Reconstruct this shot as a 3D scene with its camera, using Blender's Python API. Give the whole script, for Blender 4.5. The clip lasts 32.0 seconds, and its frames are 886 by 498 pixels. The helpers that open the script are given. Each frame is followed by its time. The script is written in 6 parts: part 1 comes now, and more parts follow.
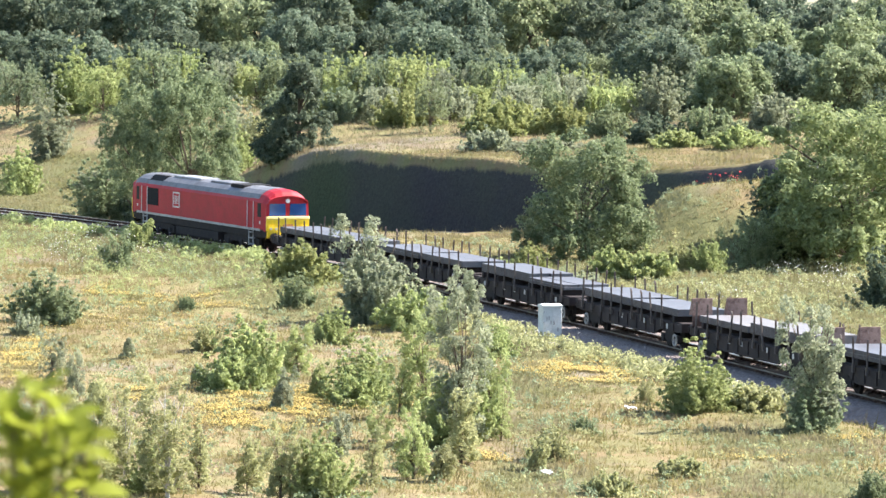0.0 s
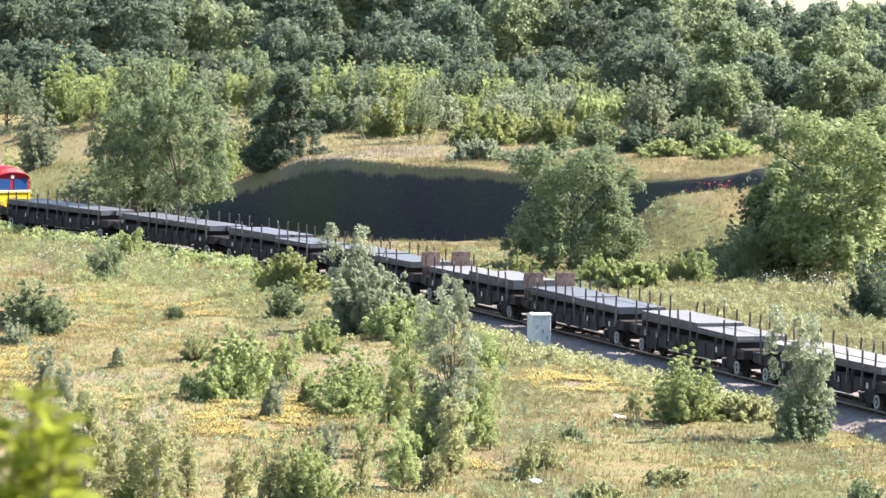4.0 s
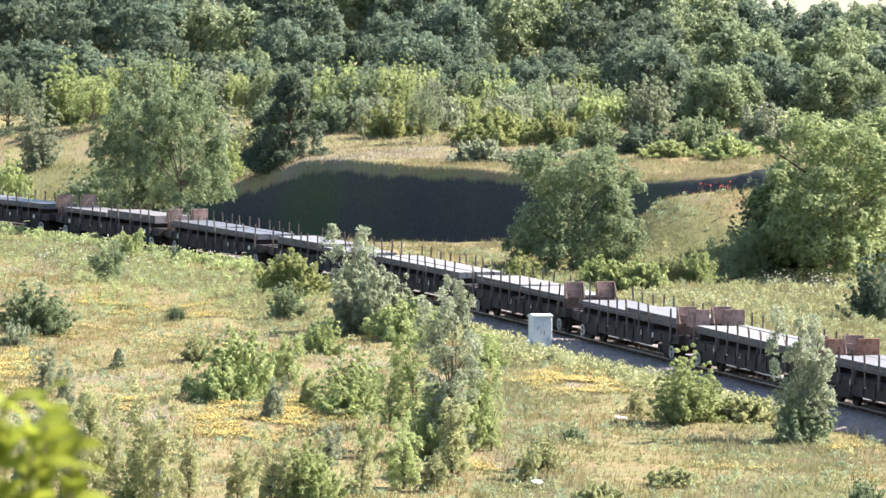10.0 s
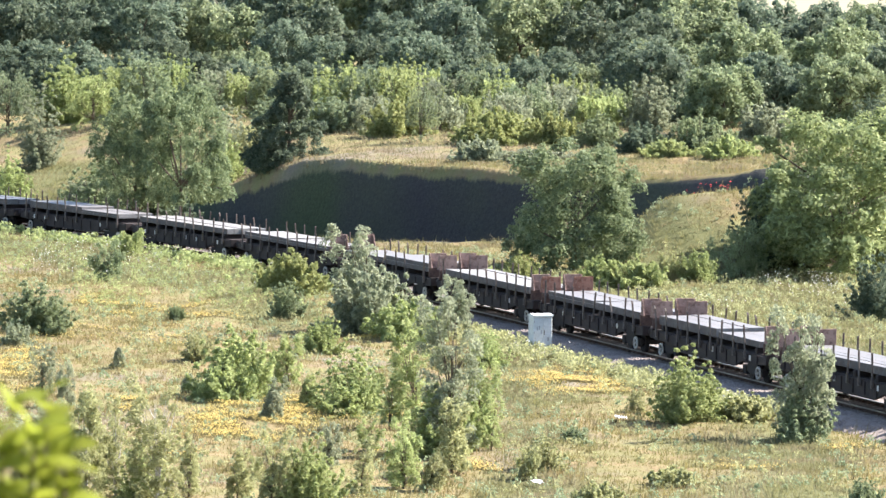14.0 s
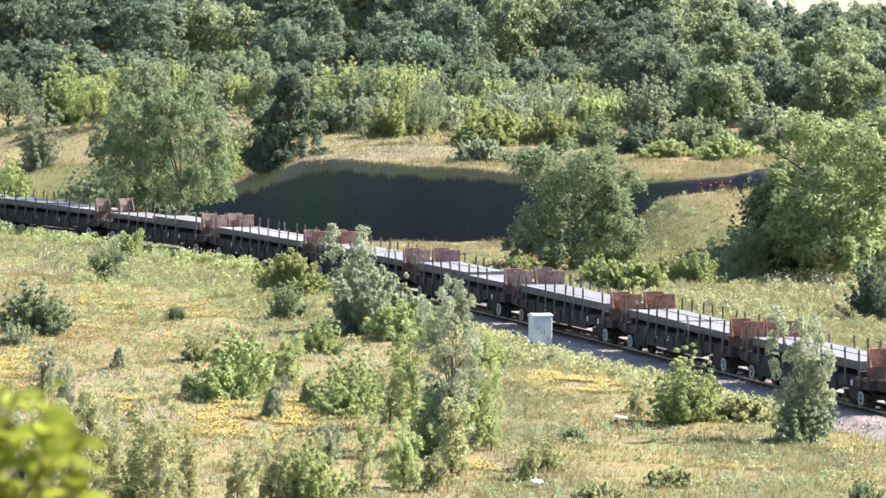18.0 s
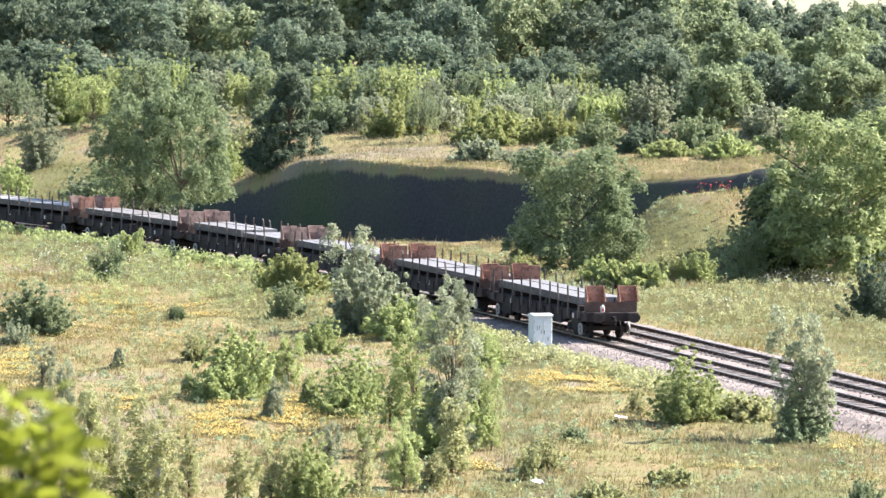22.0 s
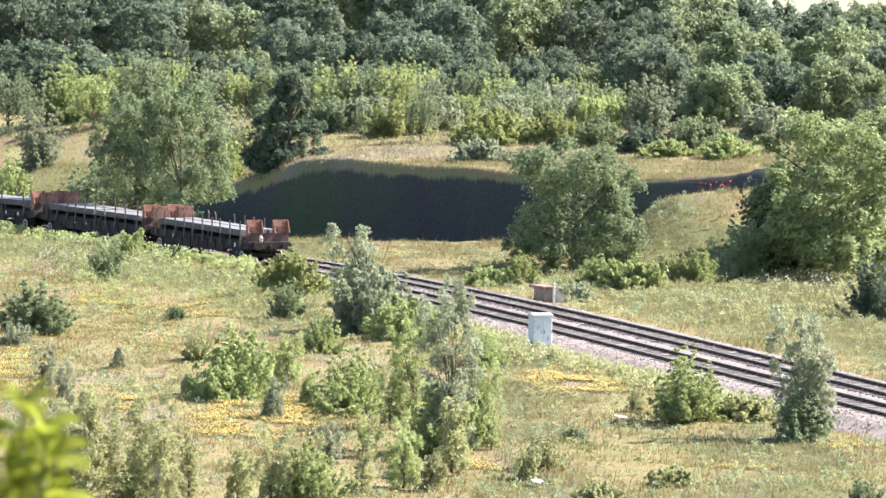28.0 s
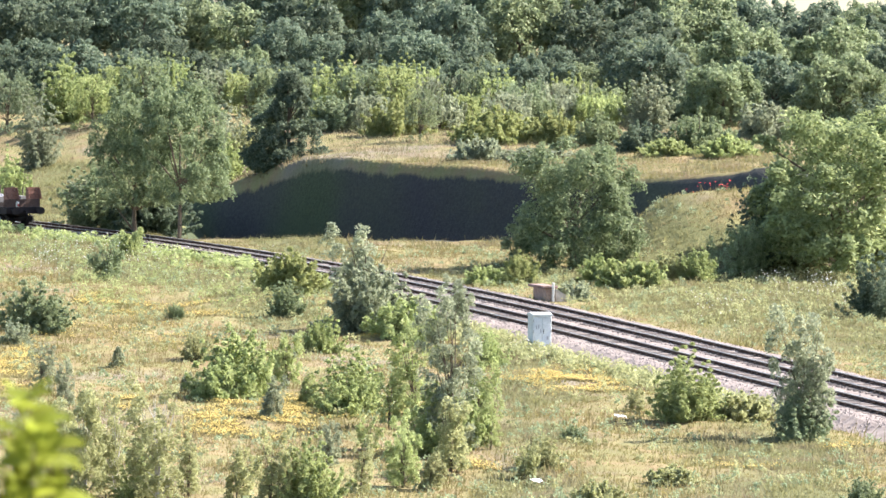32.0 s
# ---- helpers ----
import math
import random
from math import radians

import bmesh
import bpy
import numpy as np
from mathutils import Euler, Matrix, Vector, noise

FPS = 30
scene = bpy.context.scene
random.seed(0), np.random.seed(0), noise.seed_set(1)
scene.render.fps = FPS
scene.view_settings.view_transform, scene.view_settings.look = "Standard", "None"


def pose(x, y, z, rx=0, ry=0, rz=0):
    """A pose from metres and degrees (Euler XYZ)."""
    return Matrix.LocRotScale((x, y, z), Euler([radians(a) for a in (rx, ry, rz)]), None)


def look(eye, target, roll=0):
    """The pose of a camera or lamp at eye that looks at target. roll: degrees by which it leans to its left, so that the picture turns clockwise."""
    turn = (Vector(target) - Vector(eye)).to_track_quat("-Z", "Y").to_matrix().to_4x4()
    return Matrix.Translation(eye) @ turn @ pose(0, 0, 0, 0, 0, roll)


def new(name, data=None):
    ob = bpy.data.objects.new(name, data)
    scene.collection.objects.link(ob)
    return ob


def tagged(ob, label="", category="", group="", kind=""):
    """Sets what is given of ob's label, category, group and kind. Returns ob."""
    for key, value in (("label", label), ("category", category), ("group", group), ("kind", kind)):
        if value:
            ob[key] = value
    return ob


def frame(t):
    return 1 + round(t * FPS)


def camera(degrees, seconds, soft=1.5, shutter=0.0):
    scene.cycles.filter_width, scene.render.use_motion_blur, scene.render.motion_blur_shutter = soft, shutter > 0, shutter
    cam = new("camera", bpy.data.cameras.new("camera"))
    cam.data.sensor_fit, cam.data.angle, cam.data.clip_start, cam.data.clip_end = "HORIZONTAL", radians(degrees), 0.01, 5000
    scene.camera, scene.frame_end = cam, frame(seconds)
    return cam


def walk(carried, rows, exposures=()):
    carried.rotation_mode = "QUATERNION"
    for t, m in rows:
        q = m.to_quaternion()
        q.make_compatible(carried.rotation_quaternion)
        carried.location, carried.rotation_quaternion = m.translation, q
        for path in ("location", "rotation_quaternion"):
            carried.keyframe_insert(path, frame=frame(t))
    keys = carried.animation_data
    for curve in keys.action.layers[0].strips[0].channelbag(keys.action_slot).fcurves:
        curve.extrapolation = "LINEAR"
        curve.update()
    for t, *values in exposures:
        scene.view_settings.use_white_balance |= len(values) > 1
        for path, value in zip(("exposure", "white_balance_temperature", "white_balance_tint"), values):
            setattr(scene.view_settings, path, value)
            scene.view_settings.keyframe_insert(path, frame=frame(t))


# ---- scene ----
# ---- camera ----
# A hand-held telephoto on a hillside: it stays put and only settles its aim in the first seconds.
EYE = Vector((0.0, 0.0, 15.877))
PITCH, LEAN, FOCAL = 0.04865, 0.537, 9284.7
cam = camera(9.653, 32.0, soft=1.5)
cam.data.dof.use_dof = True
cam.data.dof.focus_distance = 255.0
cam.data.dof.aperture_fstop = 20.0


def aim(dx, dy):
    yaw, pitch = dx / FOCAL, PITCH - dy / FOCAL
    way = Vector((-math.sin(yaw) * math.cos(pitch), math.cos(yaw) * math.cos(pitch), -math.sin(pitch)))
    return look(EYE, EYE + way * 100, LEAN)


walk(cam, [(0.0, aim(17, -17)), (0.5, aim(3, -19)), (1.0, aim(-4.5, -16)), (1.5, aim(-6, -12)), (2.0, aim(-6, -8.5)),
           (2.5, aim(-5.2, -5.5)), (3.0, aim(-4, -3)), (3.5, aim(-3, -1.7)), (5.5, aim(-0.8, 0.3)), (6.5, aim(0, 0.8)),
           (9.0, aim(0, 0.8)), (14.0, aim(0, 0.3)), (21.0, aim(0, 0)), (25.0, aim(0, 0)), (28.0, aim(0, -0.5)),
           (30.0, aim(-0.3, -1.3)), (32.0, aim(-1.2, -1.6))])

# ---- light ----
SUN_AZ, SUN_EL = 17.0, 41.0  # degrees beyond the lateral on the right (less than nothing: towards the viewer), and above the horizon
sun_way = Vector((math.cos(radians(SUN_AZ)) * math.cos(radians(SUN_EL)), math.sin(radians(SUN_AZ)) * math.cos(radians(SUN_EL)), math.sin(radians(SUN_EL))))
world = bpy.data.worlds.new("world")
scene.world = world
world.use_nodes = True
sky = world.node_tree.nodes.new("ShaderNodeTexSky")
sky.sky_type, sky.sun_disc = "NISHITA", False
sky.sun_elevation, sky.sun_rotation = radians(SUN_EL), radians(90 - SUN_AZ)
sky.air_density, sky.dust_density, sky.ozone_density = 1.0, 1.0, 1.0
world.node_tree.links.new(sky.outputs[0], world.node_tree.nodes["Background"].inputs[0])
world.node_tree.nodes["Background"].inputs[1].default_value = 0.118
sun = new("sun", bpy.data.lights.new("sun", "SUN"))
sun.data.energy, sun.data.angle, sun.data.color = 6.3, radians(0.53), (1.0, 0.925, 0.86)
sun.matrix_basis = look(sun_way * 400, (0, 0, 0))
scene.view_settings.exposure = 1.74


# ---- materials ----
def nodes_of(name):
    m = bpy.data.materials.new(name)
    m.use_nodes = True
    t = m.node_tree
    return m, t, t.nodes["Principled BSDF"]


def link(t, a, b):
    t.links.new(a, b)


def noise_node(t, scale, detail=4.0, rough=0.6, world_space=True):
    n = t.nodes.new("ShaderNodeTexNoise")
    n.inputs["Scale"].default_value, n.inputs["Detail"].default_value, n.inputs["Roughness"].default_value = scale, detail, rough
    if world_space:
        g = t.nodes.new("ShaderNodeNewGeometry")
        link(t, g.outputs["Position"], n.inputs["Vector"])
    else:
        g = t.nodes.new("ShaderNodeTexCoord")
        link(t, g.outputs["Object"], n.inputs["Vector"])
    return n


def ramp(t, fac, stops):
    r = t.nodes.new("ShaderNodeValToRGB")
    while len(r.color_ramp.elements) < len(stops):
        r.color_ramp.elements.new(0.5)
    for e, (p, c) in zip(r.color_ramp.elements, stops):
        e.position, e.color = p, (*c, 1)
    link(t, fac, r.inputs[0])
    return r.outputs[0]


def mixed(t, fac, a, b, mode="MIX"):
    n = t.nodes.new("ShaderNodeMix")
    n.data_type, n.blend_type = "RGBA", mode
    for sock, v in ((n.inputs[0], fac), (n.inputs[6], a), (n.inputs[7], b)):
        if isinstance(v, (int, float)):
            sock.default_value = v
        elif isinstance(v, tuple):
            sock.default_value = (*v, 1)
        else:
            link(t, v, sock)
    return n.outputs[2]


def bumped(t, bsdf, height, strength, distance):
    b = t.nodes.new("ShaderNodeBump")
    b.inputs["Strength"].default_value, b.inputs["Distance"].default_value = strength, distance
    link(t, height, b.inputs["Height"])
    link(t, b.outputs[0], bsdf.inputs["Normal"])


def surface(name, a, b, scale=3.0, rough=0.6, metal=0.0, grime=None, bump=0.15, own=True):
    """A worn surface: two tones at two scales, with optional grime colour."""
    m, t, p = nodes_of(name)
    big, small = noise_node(t, scale, 3, 0.6, not own), noise_node(t, scale * 9, 4, 0.7, not own)
    col = ramp(t, big.outputs[0], [(0.35, a), (0.65, b)])
    col = mixed(t, 0.35, col, ramp(t, small.outputs[0], [(0.3, tuple(v * 0.55 for v in a)), (0.7, tuple(min(1, v * 1.25) for v in b))]))
    if grime:
        g = noise_node(t, scale * 2.3, 5, 0.7, not own)
        lo = t.nodes.new("ShaderNodeMapRange")
        lo.inputs[1].default_value, lo.inputs[2].default_value, lo.inputs[4].default_value = 0.48, 0.7, 0.8
        link(t, g.outputs[0], lo.inputs[0])
        col = mixed(t, lo.outputs[0], col, grime)
    link(t, col, p.inputs["Base Color"])
    p.inputs["Roughness"].default_value, p.inputs["Metallic"].default_value = rough, metal
    p.inputs["Specular IOR Level"].default_value = 0.3
    if bump:
        bumped(t, p, small.outputs[0], bump, 0.02)
    return m


def leafy(name, dark, light, tint=(0.5, 0.5, 0.2), through_light=0.5):
    """Foliage: every leaf differs a little, every plant differs a little, light comes through."""
    m, t, p = nodes_of(name)
    g, o = t.nodes.new("ShaderNodeNewGeometry"), t.nodes.new("ShaderNodeObjectInfo")
    col = ramp(t, g.outputs["Random Per Island"], [(0.0, dark), (0.8, light), (1.0, tint)])
    n = noise_node(t, 0.9, 2)
    col = mixed(t, 0.4, col, ramp(t, n.outputs[0], [(0.3, dark), (0.7, light)]))
    hsv = t.nodes.new("ShaderNodeHueSaturation")
    mr = t.nodes.new("ShaderNodeMapRange")
    mr.inputs[3].default_value, mr.inputs[4].default_value = 0.95, 1.13
    link(t, o.outputs["Random"], mr.inputs[0])
    link(t, mr.outputs[0], hsv.inputs["Value"])
    mh = t.nodes.new("ShaderNodeMapRange")
    mh.inputs[3].default_value, mh.inputs[4].default_value = 0.498, 0.506
    link(t, o.outputs["Random"], mh.inputs[0])
    link(t, mh.outputs[0], hsv.inputs["Hue"])
    link(t, col, hsv.inputs["Color"])
    link(t, hsv.outputs[0], p.inputs["Base Color"])
    p.inputs["Roughness"].default_value, p.inputs["Specular IOR Level"].default_value = 0.6, 0.16
    tr = t.nodes.new("ShaderNodeBsdfTranslucent")
    link(t, hsv.outputs[0], tr.inputs["Color"])
    mx = t.nodes.new("ShaderNodeMixShader")
    mx.inputs[0].default_value = through_light
    link(t, p.outputs[0], mx.inputs[1])
    link(t, tr.outputs[0], mx.inputs[2])
    link(t, mx.outputs[0], t.nodes["Material Output"].inputs["Surface"])
    return m


# green, sage, dark and wood have distant haze mixed in as extra blue
LEAF = {
    "green": leafy("leaf_green", (0.132, 0.168, 0.090), (0.268, 0.310, 0.172), (0.39, 0.42, 0.26), 0.58),
    "bright": leafy("leaf_bright", (0.218, 0.258, 0.106), (0.385, 0.430, 0.190), (0.49, 0.515, 0.27), 0.6),
    "oak": leafy("leaf_oak", (0.125, 0.156, 0.072), (0.290, 0.330, 0.150), (0.43, 0.45, 0.23)),
    "hazel": leafy("leaf_hazel", (0.092, 0.124, 0.064), (0.222, 0.266, 0.138), (0.36, 0.40, 0.23), 0.45),
    "lime": leafy("leaf_lime", (0.195, 0.215, 0.085), (0.340, 0.360, 0.150), (0.43, 0.43, 0.20)),
    "grey": leafy("leaf_grey", (0.170, 0.194, 0.130), (0.335, 0.362, 0.240), (0.46, 0.48, 0.33), 0.6),
    "sage": leafy("leaf_sage", (0.126, 0.164, 0.098), (0.285, 0.335, 0.198), (0.43, 0.46, 0.29)),
    "dark": leafy("leaf_dark", (0.060, 0.084, 0.058), (0.158, 0.196, 0.128), (0.25, 0.28, 0.18)),
    "wood": leafy("leaf_wood", (0.070, 0.102, 0.074), (0.194, 0.242, 0.160), (0.31, 0.35, 0.23)),
    "pale": leafy("leaf_pale", (0.235, 0.240, 0.118), (0.395, 0.400, 0.205), (0.50, 0.49, 0.29), 0.6),
}
BARK = surface("bark", (0.074, 0.056, 0.037), (0.148, 0.118, 0.089), 2.0, 0.9)
BIRCH_BARK = surface("birch_bark", (0.37, 0.348, 0.311), (0.533, 0.518, 0.488), 3.0, 0.8, grime=(0.044, 0.037, 0.033))


def ground_material():
    m, t, p = nodes_of("meadow_ground")
    big, mid, fine = noise_node(t, 0.09, 4, 0.6), noise_node(t, 0.55, 5, 0.65), noise_node(t, 5.0, 5, 0.75)
    green = ramp(t, fine.outputs[0], [(0.3, (0.142, 0.132, 0.060)), (0.7, (0.210, 0.195, 0.092))])
    straw = ramp(t, fine.outputs[0], [(0.3, (0.172, 0.130, 0.068)), (0.7, (0.218, 0.168, 0.094))])
    soil = ramp(t, fine.outputs[0], [(0.3, (0.140, 0.118, 0.100)), (0.7, (0.200, 0.170, 0.148))])
    col = mixed(t, ramp(t, mid.outputs[0], [(0.42, (0, 0, 0)), (0.6, (1, 1, 1))]), green, straw)
    col = mixed(t, ramp(t, big.outputs[0], [(0.55, (0, 0, 0)), (0.68, (0.75, 0.75, 0.75))]), col, soil)
    lush = t.nodes.new("ShaderNodeAttribute")
    lush.attribute_name = "lush"
    deep = ramp(t, fine.outputs[0], [(0.3, (0.092, 0.096, 0.044)), (0.7, (0.150, 0.152, 0.070))])
    col = mixed(t, lush.outputs["Fac"], col, deep)
    # dark ground tones hold the bank's shade where the mesh says so
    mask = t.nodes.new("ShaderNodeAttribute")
    mask.attribute_name = "shade_mask"
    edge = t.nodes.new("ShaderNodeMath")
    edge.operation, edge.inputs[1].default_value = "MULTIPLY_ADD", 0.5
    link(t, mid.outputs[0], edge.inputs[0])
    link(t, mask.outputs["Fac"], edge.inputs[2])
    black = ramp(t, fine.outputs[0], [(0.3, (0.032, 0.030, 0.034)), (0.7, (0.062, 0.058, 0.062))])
    shade_green = ramp(t, fine.outputs[0], [(0.3, (0.040, 0.044, 0.034)), (0.7, (0.070, 0.074, 0.054))])
    shaded_turf = ramp(t, fine.outputs[0], [(0.3, (0.034, 0.044, 0.026)), (0.7, (0.066, 0.080, 0.044))])
    black = mixed(t, ramp(t, big.outputs[0], [(0.32, (0, 0, 0)), (0.72, (1, 1, 1))]), black, shade_green)
    black = mixed(t, lush.outputs["Fac"], black, shaded_turf)
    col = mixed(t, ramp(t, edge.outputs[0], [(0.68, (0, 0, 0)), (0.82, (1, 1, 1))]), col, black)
    link(t, col, p.inputs["Base Color"])
    p.inputs["Roughness"].default_value, p.inputs["Specular IOR Level"].default_value = 0.95, 0.1
    bumped(t, p, fine.outputs[0], 0.8, 0.08)
    return m


def grass_material(name, greens, straws, lean):
    """Blades: patches of green and of dry straw, each blade with its own tone."""
    m, t, p = nodes_of(name)
    g = t.nodes.new("ShaderNodeNewGeometry")
    mid = noise_node(t, 0.35, 4, 0.6)
    green = ramp(t, g.outputs["Random Per Island"], [(0.0, greens[0]), (1.0, greens[1])])
    straw = ramp(t, g.outputs["Random Per Island"], [(0.0, straws[0]), (1.0, straws[1])])
    col = mixed(t, ramp(t, mid.outputs[0], [(lean - 0.1, (0, 0, 0)), (lean + 0.1, (1, 1, 1))]), green, straw)
    link(t, col, p.inputs["Base Color"])
    p.inputs["Roughness"].default_value = 0.8
    tr = t.nodes.new("ShaderNodeBsdfTranslucent")
    link(t, col, tr.inputs["Color"])
    mx = t.nodes.new("ShaderNodeMixShader")
    mx.inputs[0].default_value = 0.55
    link(t, p.outputs[0], mx.inputs[1])
    link(t, tr.outputs[0], mx.inputs[2])
    link(t, mx.outputs[0], t.nodes["Material Output"].inputs["Surface"])
    return m


GROUND = ground_material()
GRASS = grass_material("meadow_grass", ((0.156, 0.142, 0.052), (0.192, 0.175, 0.070)), ((0.184, 0.142, 0.066), (0.210, 0.163, 0.080)), 0.53)
GRASS_FAR = grass_material("bank_grass", ((0.124, 0.130, 0.058), (0.190, 0.190, 0.092)), ((0.172, 0.134, 0.086), (0.228, 0.180, 0.120)), 0.52)
GRASS_LUSH = grass_material("lush_grass", ((0.132, 0.132, 0.054), (0.210, 0.206, 0.092)), ((0.180, 0.158, 0.078), (0.235, 0.204, 0.108)), 0.52)
GRASS_DAMP = grass_material("damp_grass", ((0.142, 0.140, 0.060), (0.205, 0.198, 0.092)), ((0.190, 0.158, 0.090), (0.235, 0.198, 0.120)), 0.53)
STALK = surface("dry_stalk", (0.148, 0.126, 0.059), (0.259, 0.222, 0.111), 4.0, 0.9, bump=0)
YELLOW = surface("yellow_petals", (0.34, 0.24, 0.05), (0.40, 0.31, 0.09), 9.0, 0.7, bump=0, own=False)
WHITE_PETAL = surface("white_petals", (0.37, 0.37, 0.34), (0.488, 0.481, 0.451), 9.0, 0.7, bump=0, own=False)
POPPY = surface("red_petals", (0.407, 0.022, 0.022), (0.518, 0.059, 0.059), 9.0, 0.7, bump=0, own=False)
BALLAST = surface("ballast_stone", (0.166, 0.138, 0.126), (0.240, 0.202, 0.184), 1.2, 0.95, grime=(0.118, 0.089, 0.074), bump=0.9, own=False)
STONE = surface("loose_stone", (0.155, 0.132, 0.125), (0.285, 0.246, 0.231), 6.0, 0.95, bump=0.2, own=False)
CONCRETE = surface("old_concrete", (0.266, 0.244, 0.222), (0.385, 0.355, 0.326), 1.5, 0.9, grime=(0.163, 0.133, 0.111))
SLEEPER = surface("sleeper_concrete", (0.150, 0.126, 0.114), (0.232, 0.200, 0.182), 2.5, 0.95, grime=(0.074, 0.052, 0.044))
RAIL_SIDE = surface("rail_rust", (0.041, 0.024, 0.0163), (0.074, 0.041, 0.026), 4.0, 0.85)
RAIL_TOP = surface("rail_head", (0.333, 0.318, 0.311), (0.444, 0.429, 0.414), 4.0, 0.3, 0.9, bump=0)
CABINET = surface("cabinet_paint", (0.50, 0.53, 0.535), (0.57, 0.60, 0.605), 1.0, 0.6, grime=(0.42, 0.44, 0.44), bump=0.03)
BRICK = surface("pinkish_brick", (0.266, 0.185, 0.155), (0.355, 0.266, 0.222), 3.0, 0.9, grime=(0.148, 0.111, 0.089))
DARK_STEEL = surface("grimy_dark_steel", (0.011, 0.010, 0.0105), (0.026, 0.022, 0.022), 2.0, 0.85, grime=(0.042, 0.028, 0.022))
FRAME_BROWN = surface("brown_wagon_paint", (0.016, 0.0125, 0.0135), (0.036, 0.025, 0.024), 0.8, 0.8, grime=(0.010, 0.009, 0.010))
def scaled_rust(name, deep, light, scale_tone):
    """Rusty plate: streaked rust, dark stains and pale flaked patches."""
    m, t, p = nodes_of(name)
    big, mid, fine = noise_node(t, 1.1, 4, 0.7, False), noise_node(t, 3.4, 5, 0.75, False), noise_node(t, 14.0, 4, 0.7, False)
    col = ramp(t, big.outputs[0], [(0.36, deep), (0.62, light)])
    col = mixed(t, ramp(t, mid.outputs[0], [(0.5, (0, 0, 0)), (0.66, (0.85, 0.85, 0.85))]), col, tuple(v * 0.32 for v in deep))
    col = mixed(t, ramp(t, fine.outputs[0], [(0.56, (0, 0, 0)), (0.70, (0.6, 0.6, 0.6))]), col, scale_tone)
    link(t, col, p.inputs["Base Color"])
    p.inputs["Roughness"].default_value, p.inputs["Specular IOR Level"].default_value = 0.9, 0.2
    bumped(t, p, mid.outputs[0], 0.4, 0.03)
    return m


RUST = scaled_rust("rusty_plate", (0.195, 0.088, 0.064), (0.300, 0.158, 0.120), (0.42, 0.32, 0.28))
RUST_DULL = scaled_rust("dull_brown_plate", (0.185, 0.118, 0.102), (0.285, 0.200, 0.178), (0.40, 0.33, 0.30))
END_BROWN = surface("brown_end_plate", (0.075, 0.045, 0.038), (0.125, 0.078, 0.064), 1.6, 0.85, grime=(0.04, 0.026, 0.024))
STAKE = surface("stake_steel", (0.050, 0.038, 0.034), (0.150, 0.130, 0.118), 1.2, 0.8, grime=(0.075, 0.040, 0.028))
SLAB = {
    "blue": surface("steel_plate_blue", (0.092, 0.097, 0.111), (0.143, 0.147, 0.161), 0.9, 0.5, 0.2, grime=(0.108, 0.092, 0.089), bump=0.05),
    "grey": surface("steel_plate_grey", (0.146, 0.142, 0.143), (0.196, 0.190, 0.192), 0.9, 0.55, 0.1, grime=(0.199, 0.171, 0.160), bump=0.05),
    "pale": surface("steel_plate_pale", (0.186, 0.181, 0.178), (0.244, 0.236, 0.227), 0.9, 0.6, 0.05, grime=(0.233, 0.203, 0.181), bump=0.05),
}
# rough rusty long sides of the plates, with their shade in the colour
PLATE_SIDE_SHADE = surface("rough_shaded_plate_side", (0.075, 0.068, 0.070), (0.125, 0.114, 0.114), 3.0, 0.9, grime=(0.06, 0.042, 0.035), bump=0.2)
WHEEL_PAINT = surface("wheel_white", (0.311, 0.296, 0.274), (0.444, 0.429, 0.4), 3.0, 0.8, grime=(0.111, 0.081, 0.067))
LABEL_WHITE = surface("white_plate", (0.503, 0.496, 0.474), (0.592, 0.585, 0.562), 3.0, 0.6, grime=(0.333, 0.296, 0.266), bump=0)
RED_PAINT = surface("red_loco_paint", (0.31, 0.007, 0.017), (0.37, 0.010, 0.022), 0.6, 0.6, grime=(0.20, 0.010, 0.016), bump=0.02)
YELLOW_PAINT = surface("yellow_loco_paint", (0.80, 0.52, 0.02), (0.88, 0.60, 0.03), 1.0, 0.4, grime=(0.6, 0.42, 0.05), bump=0.02)
ROOF_GREY = surface("grey_roof_paint", (0.111, 0.115, 0.13), (0.163, 0.167, 0.181), 0.8, 0.55, grime=(0.059, 0.059, 0.065), bump=0.05)
STRIPE = surface("pale_grey_stripe", (0.281, 0.289, 0.303), (0.355, 0.363, 0.37), 1.0, 0.5, grime=(0.148, 0.133, 0.126), bump=0.02)
GRILLE = surface("black_grille", (0.004, 0.004, 0.005), (0.010, 0.010, 0.012), 6.0, 0.9)
WHITE_PAINT = surface("white_loco_marking", (0.555, 0.548, 0.54), (0.607, 0.599, 0.592), 2.0, 0.45, bump=0)


def glass_material():
    m, t, p = nodes_of("sky_blue_windscreen")
    # the sky's blue reflection is put into the base colour
    p.inputs["Base Color"].default_value = (0.02, 0.07, 0.22, 1)
    p.inputs["Roughness"].default_value, p.inputs["Metallic"].default_value = 0.08, 0.0
    p.inputs["Coat Weight"].default_value, p.inputs["Specular IOR Level"].default_value = 1.0, 1.0
    return m


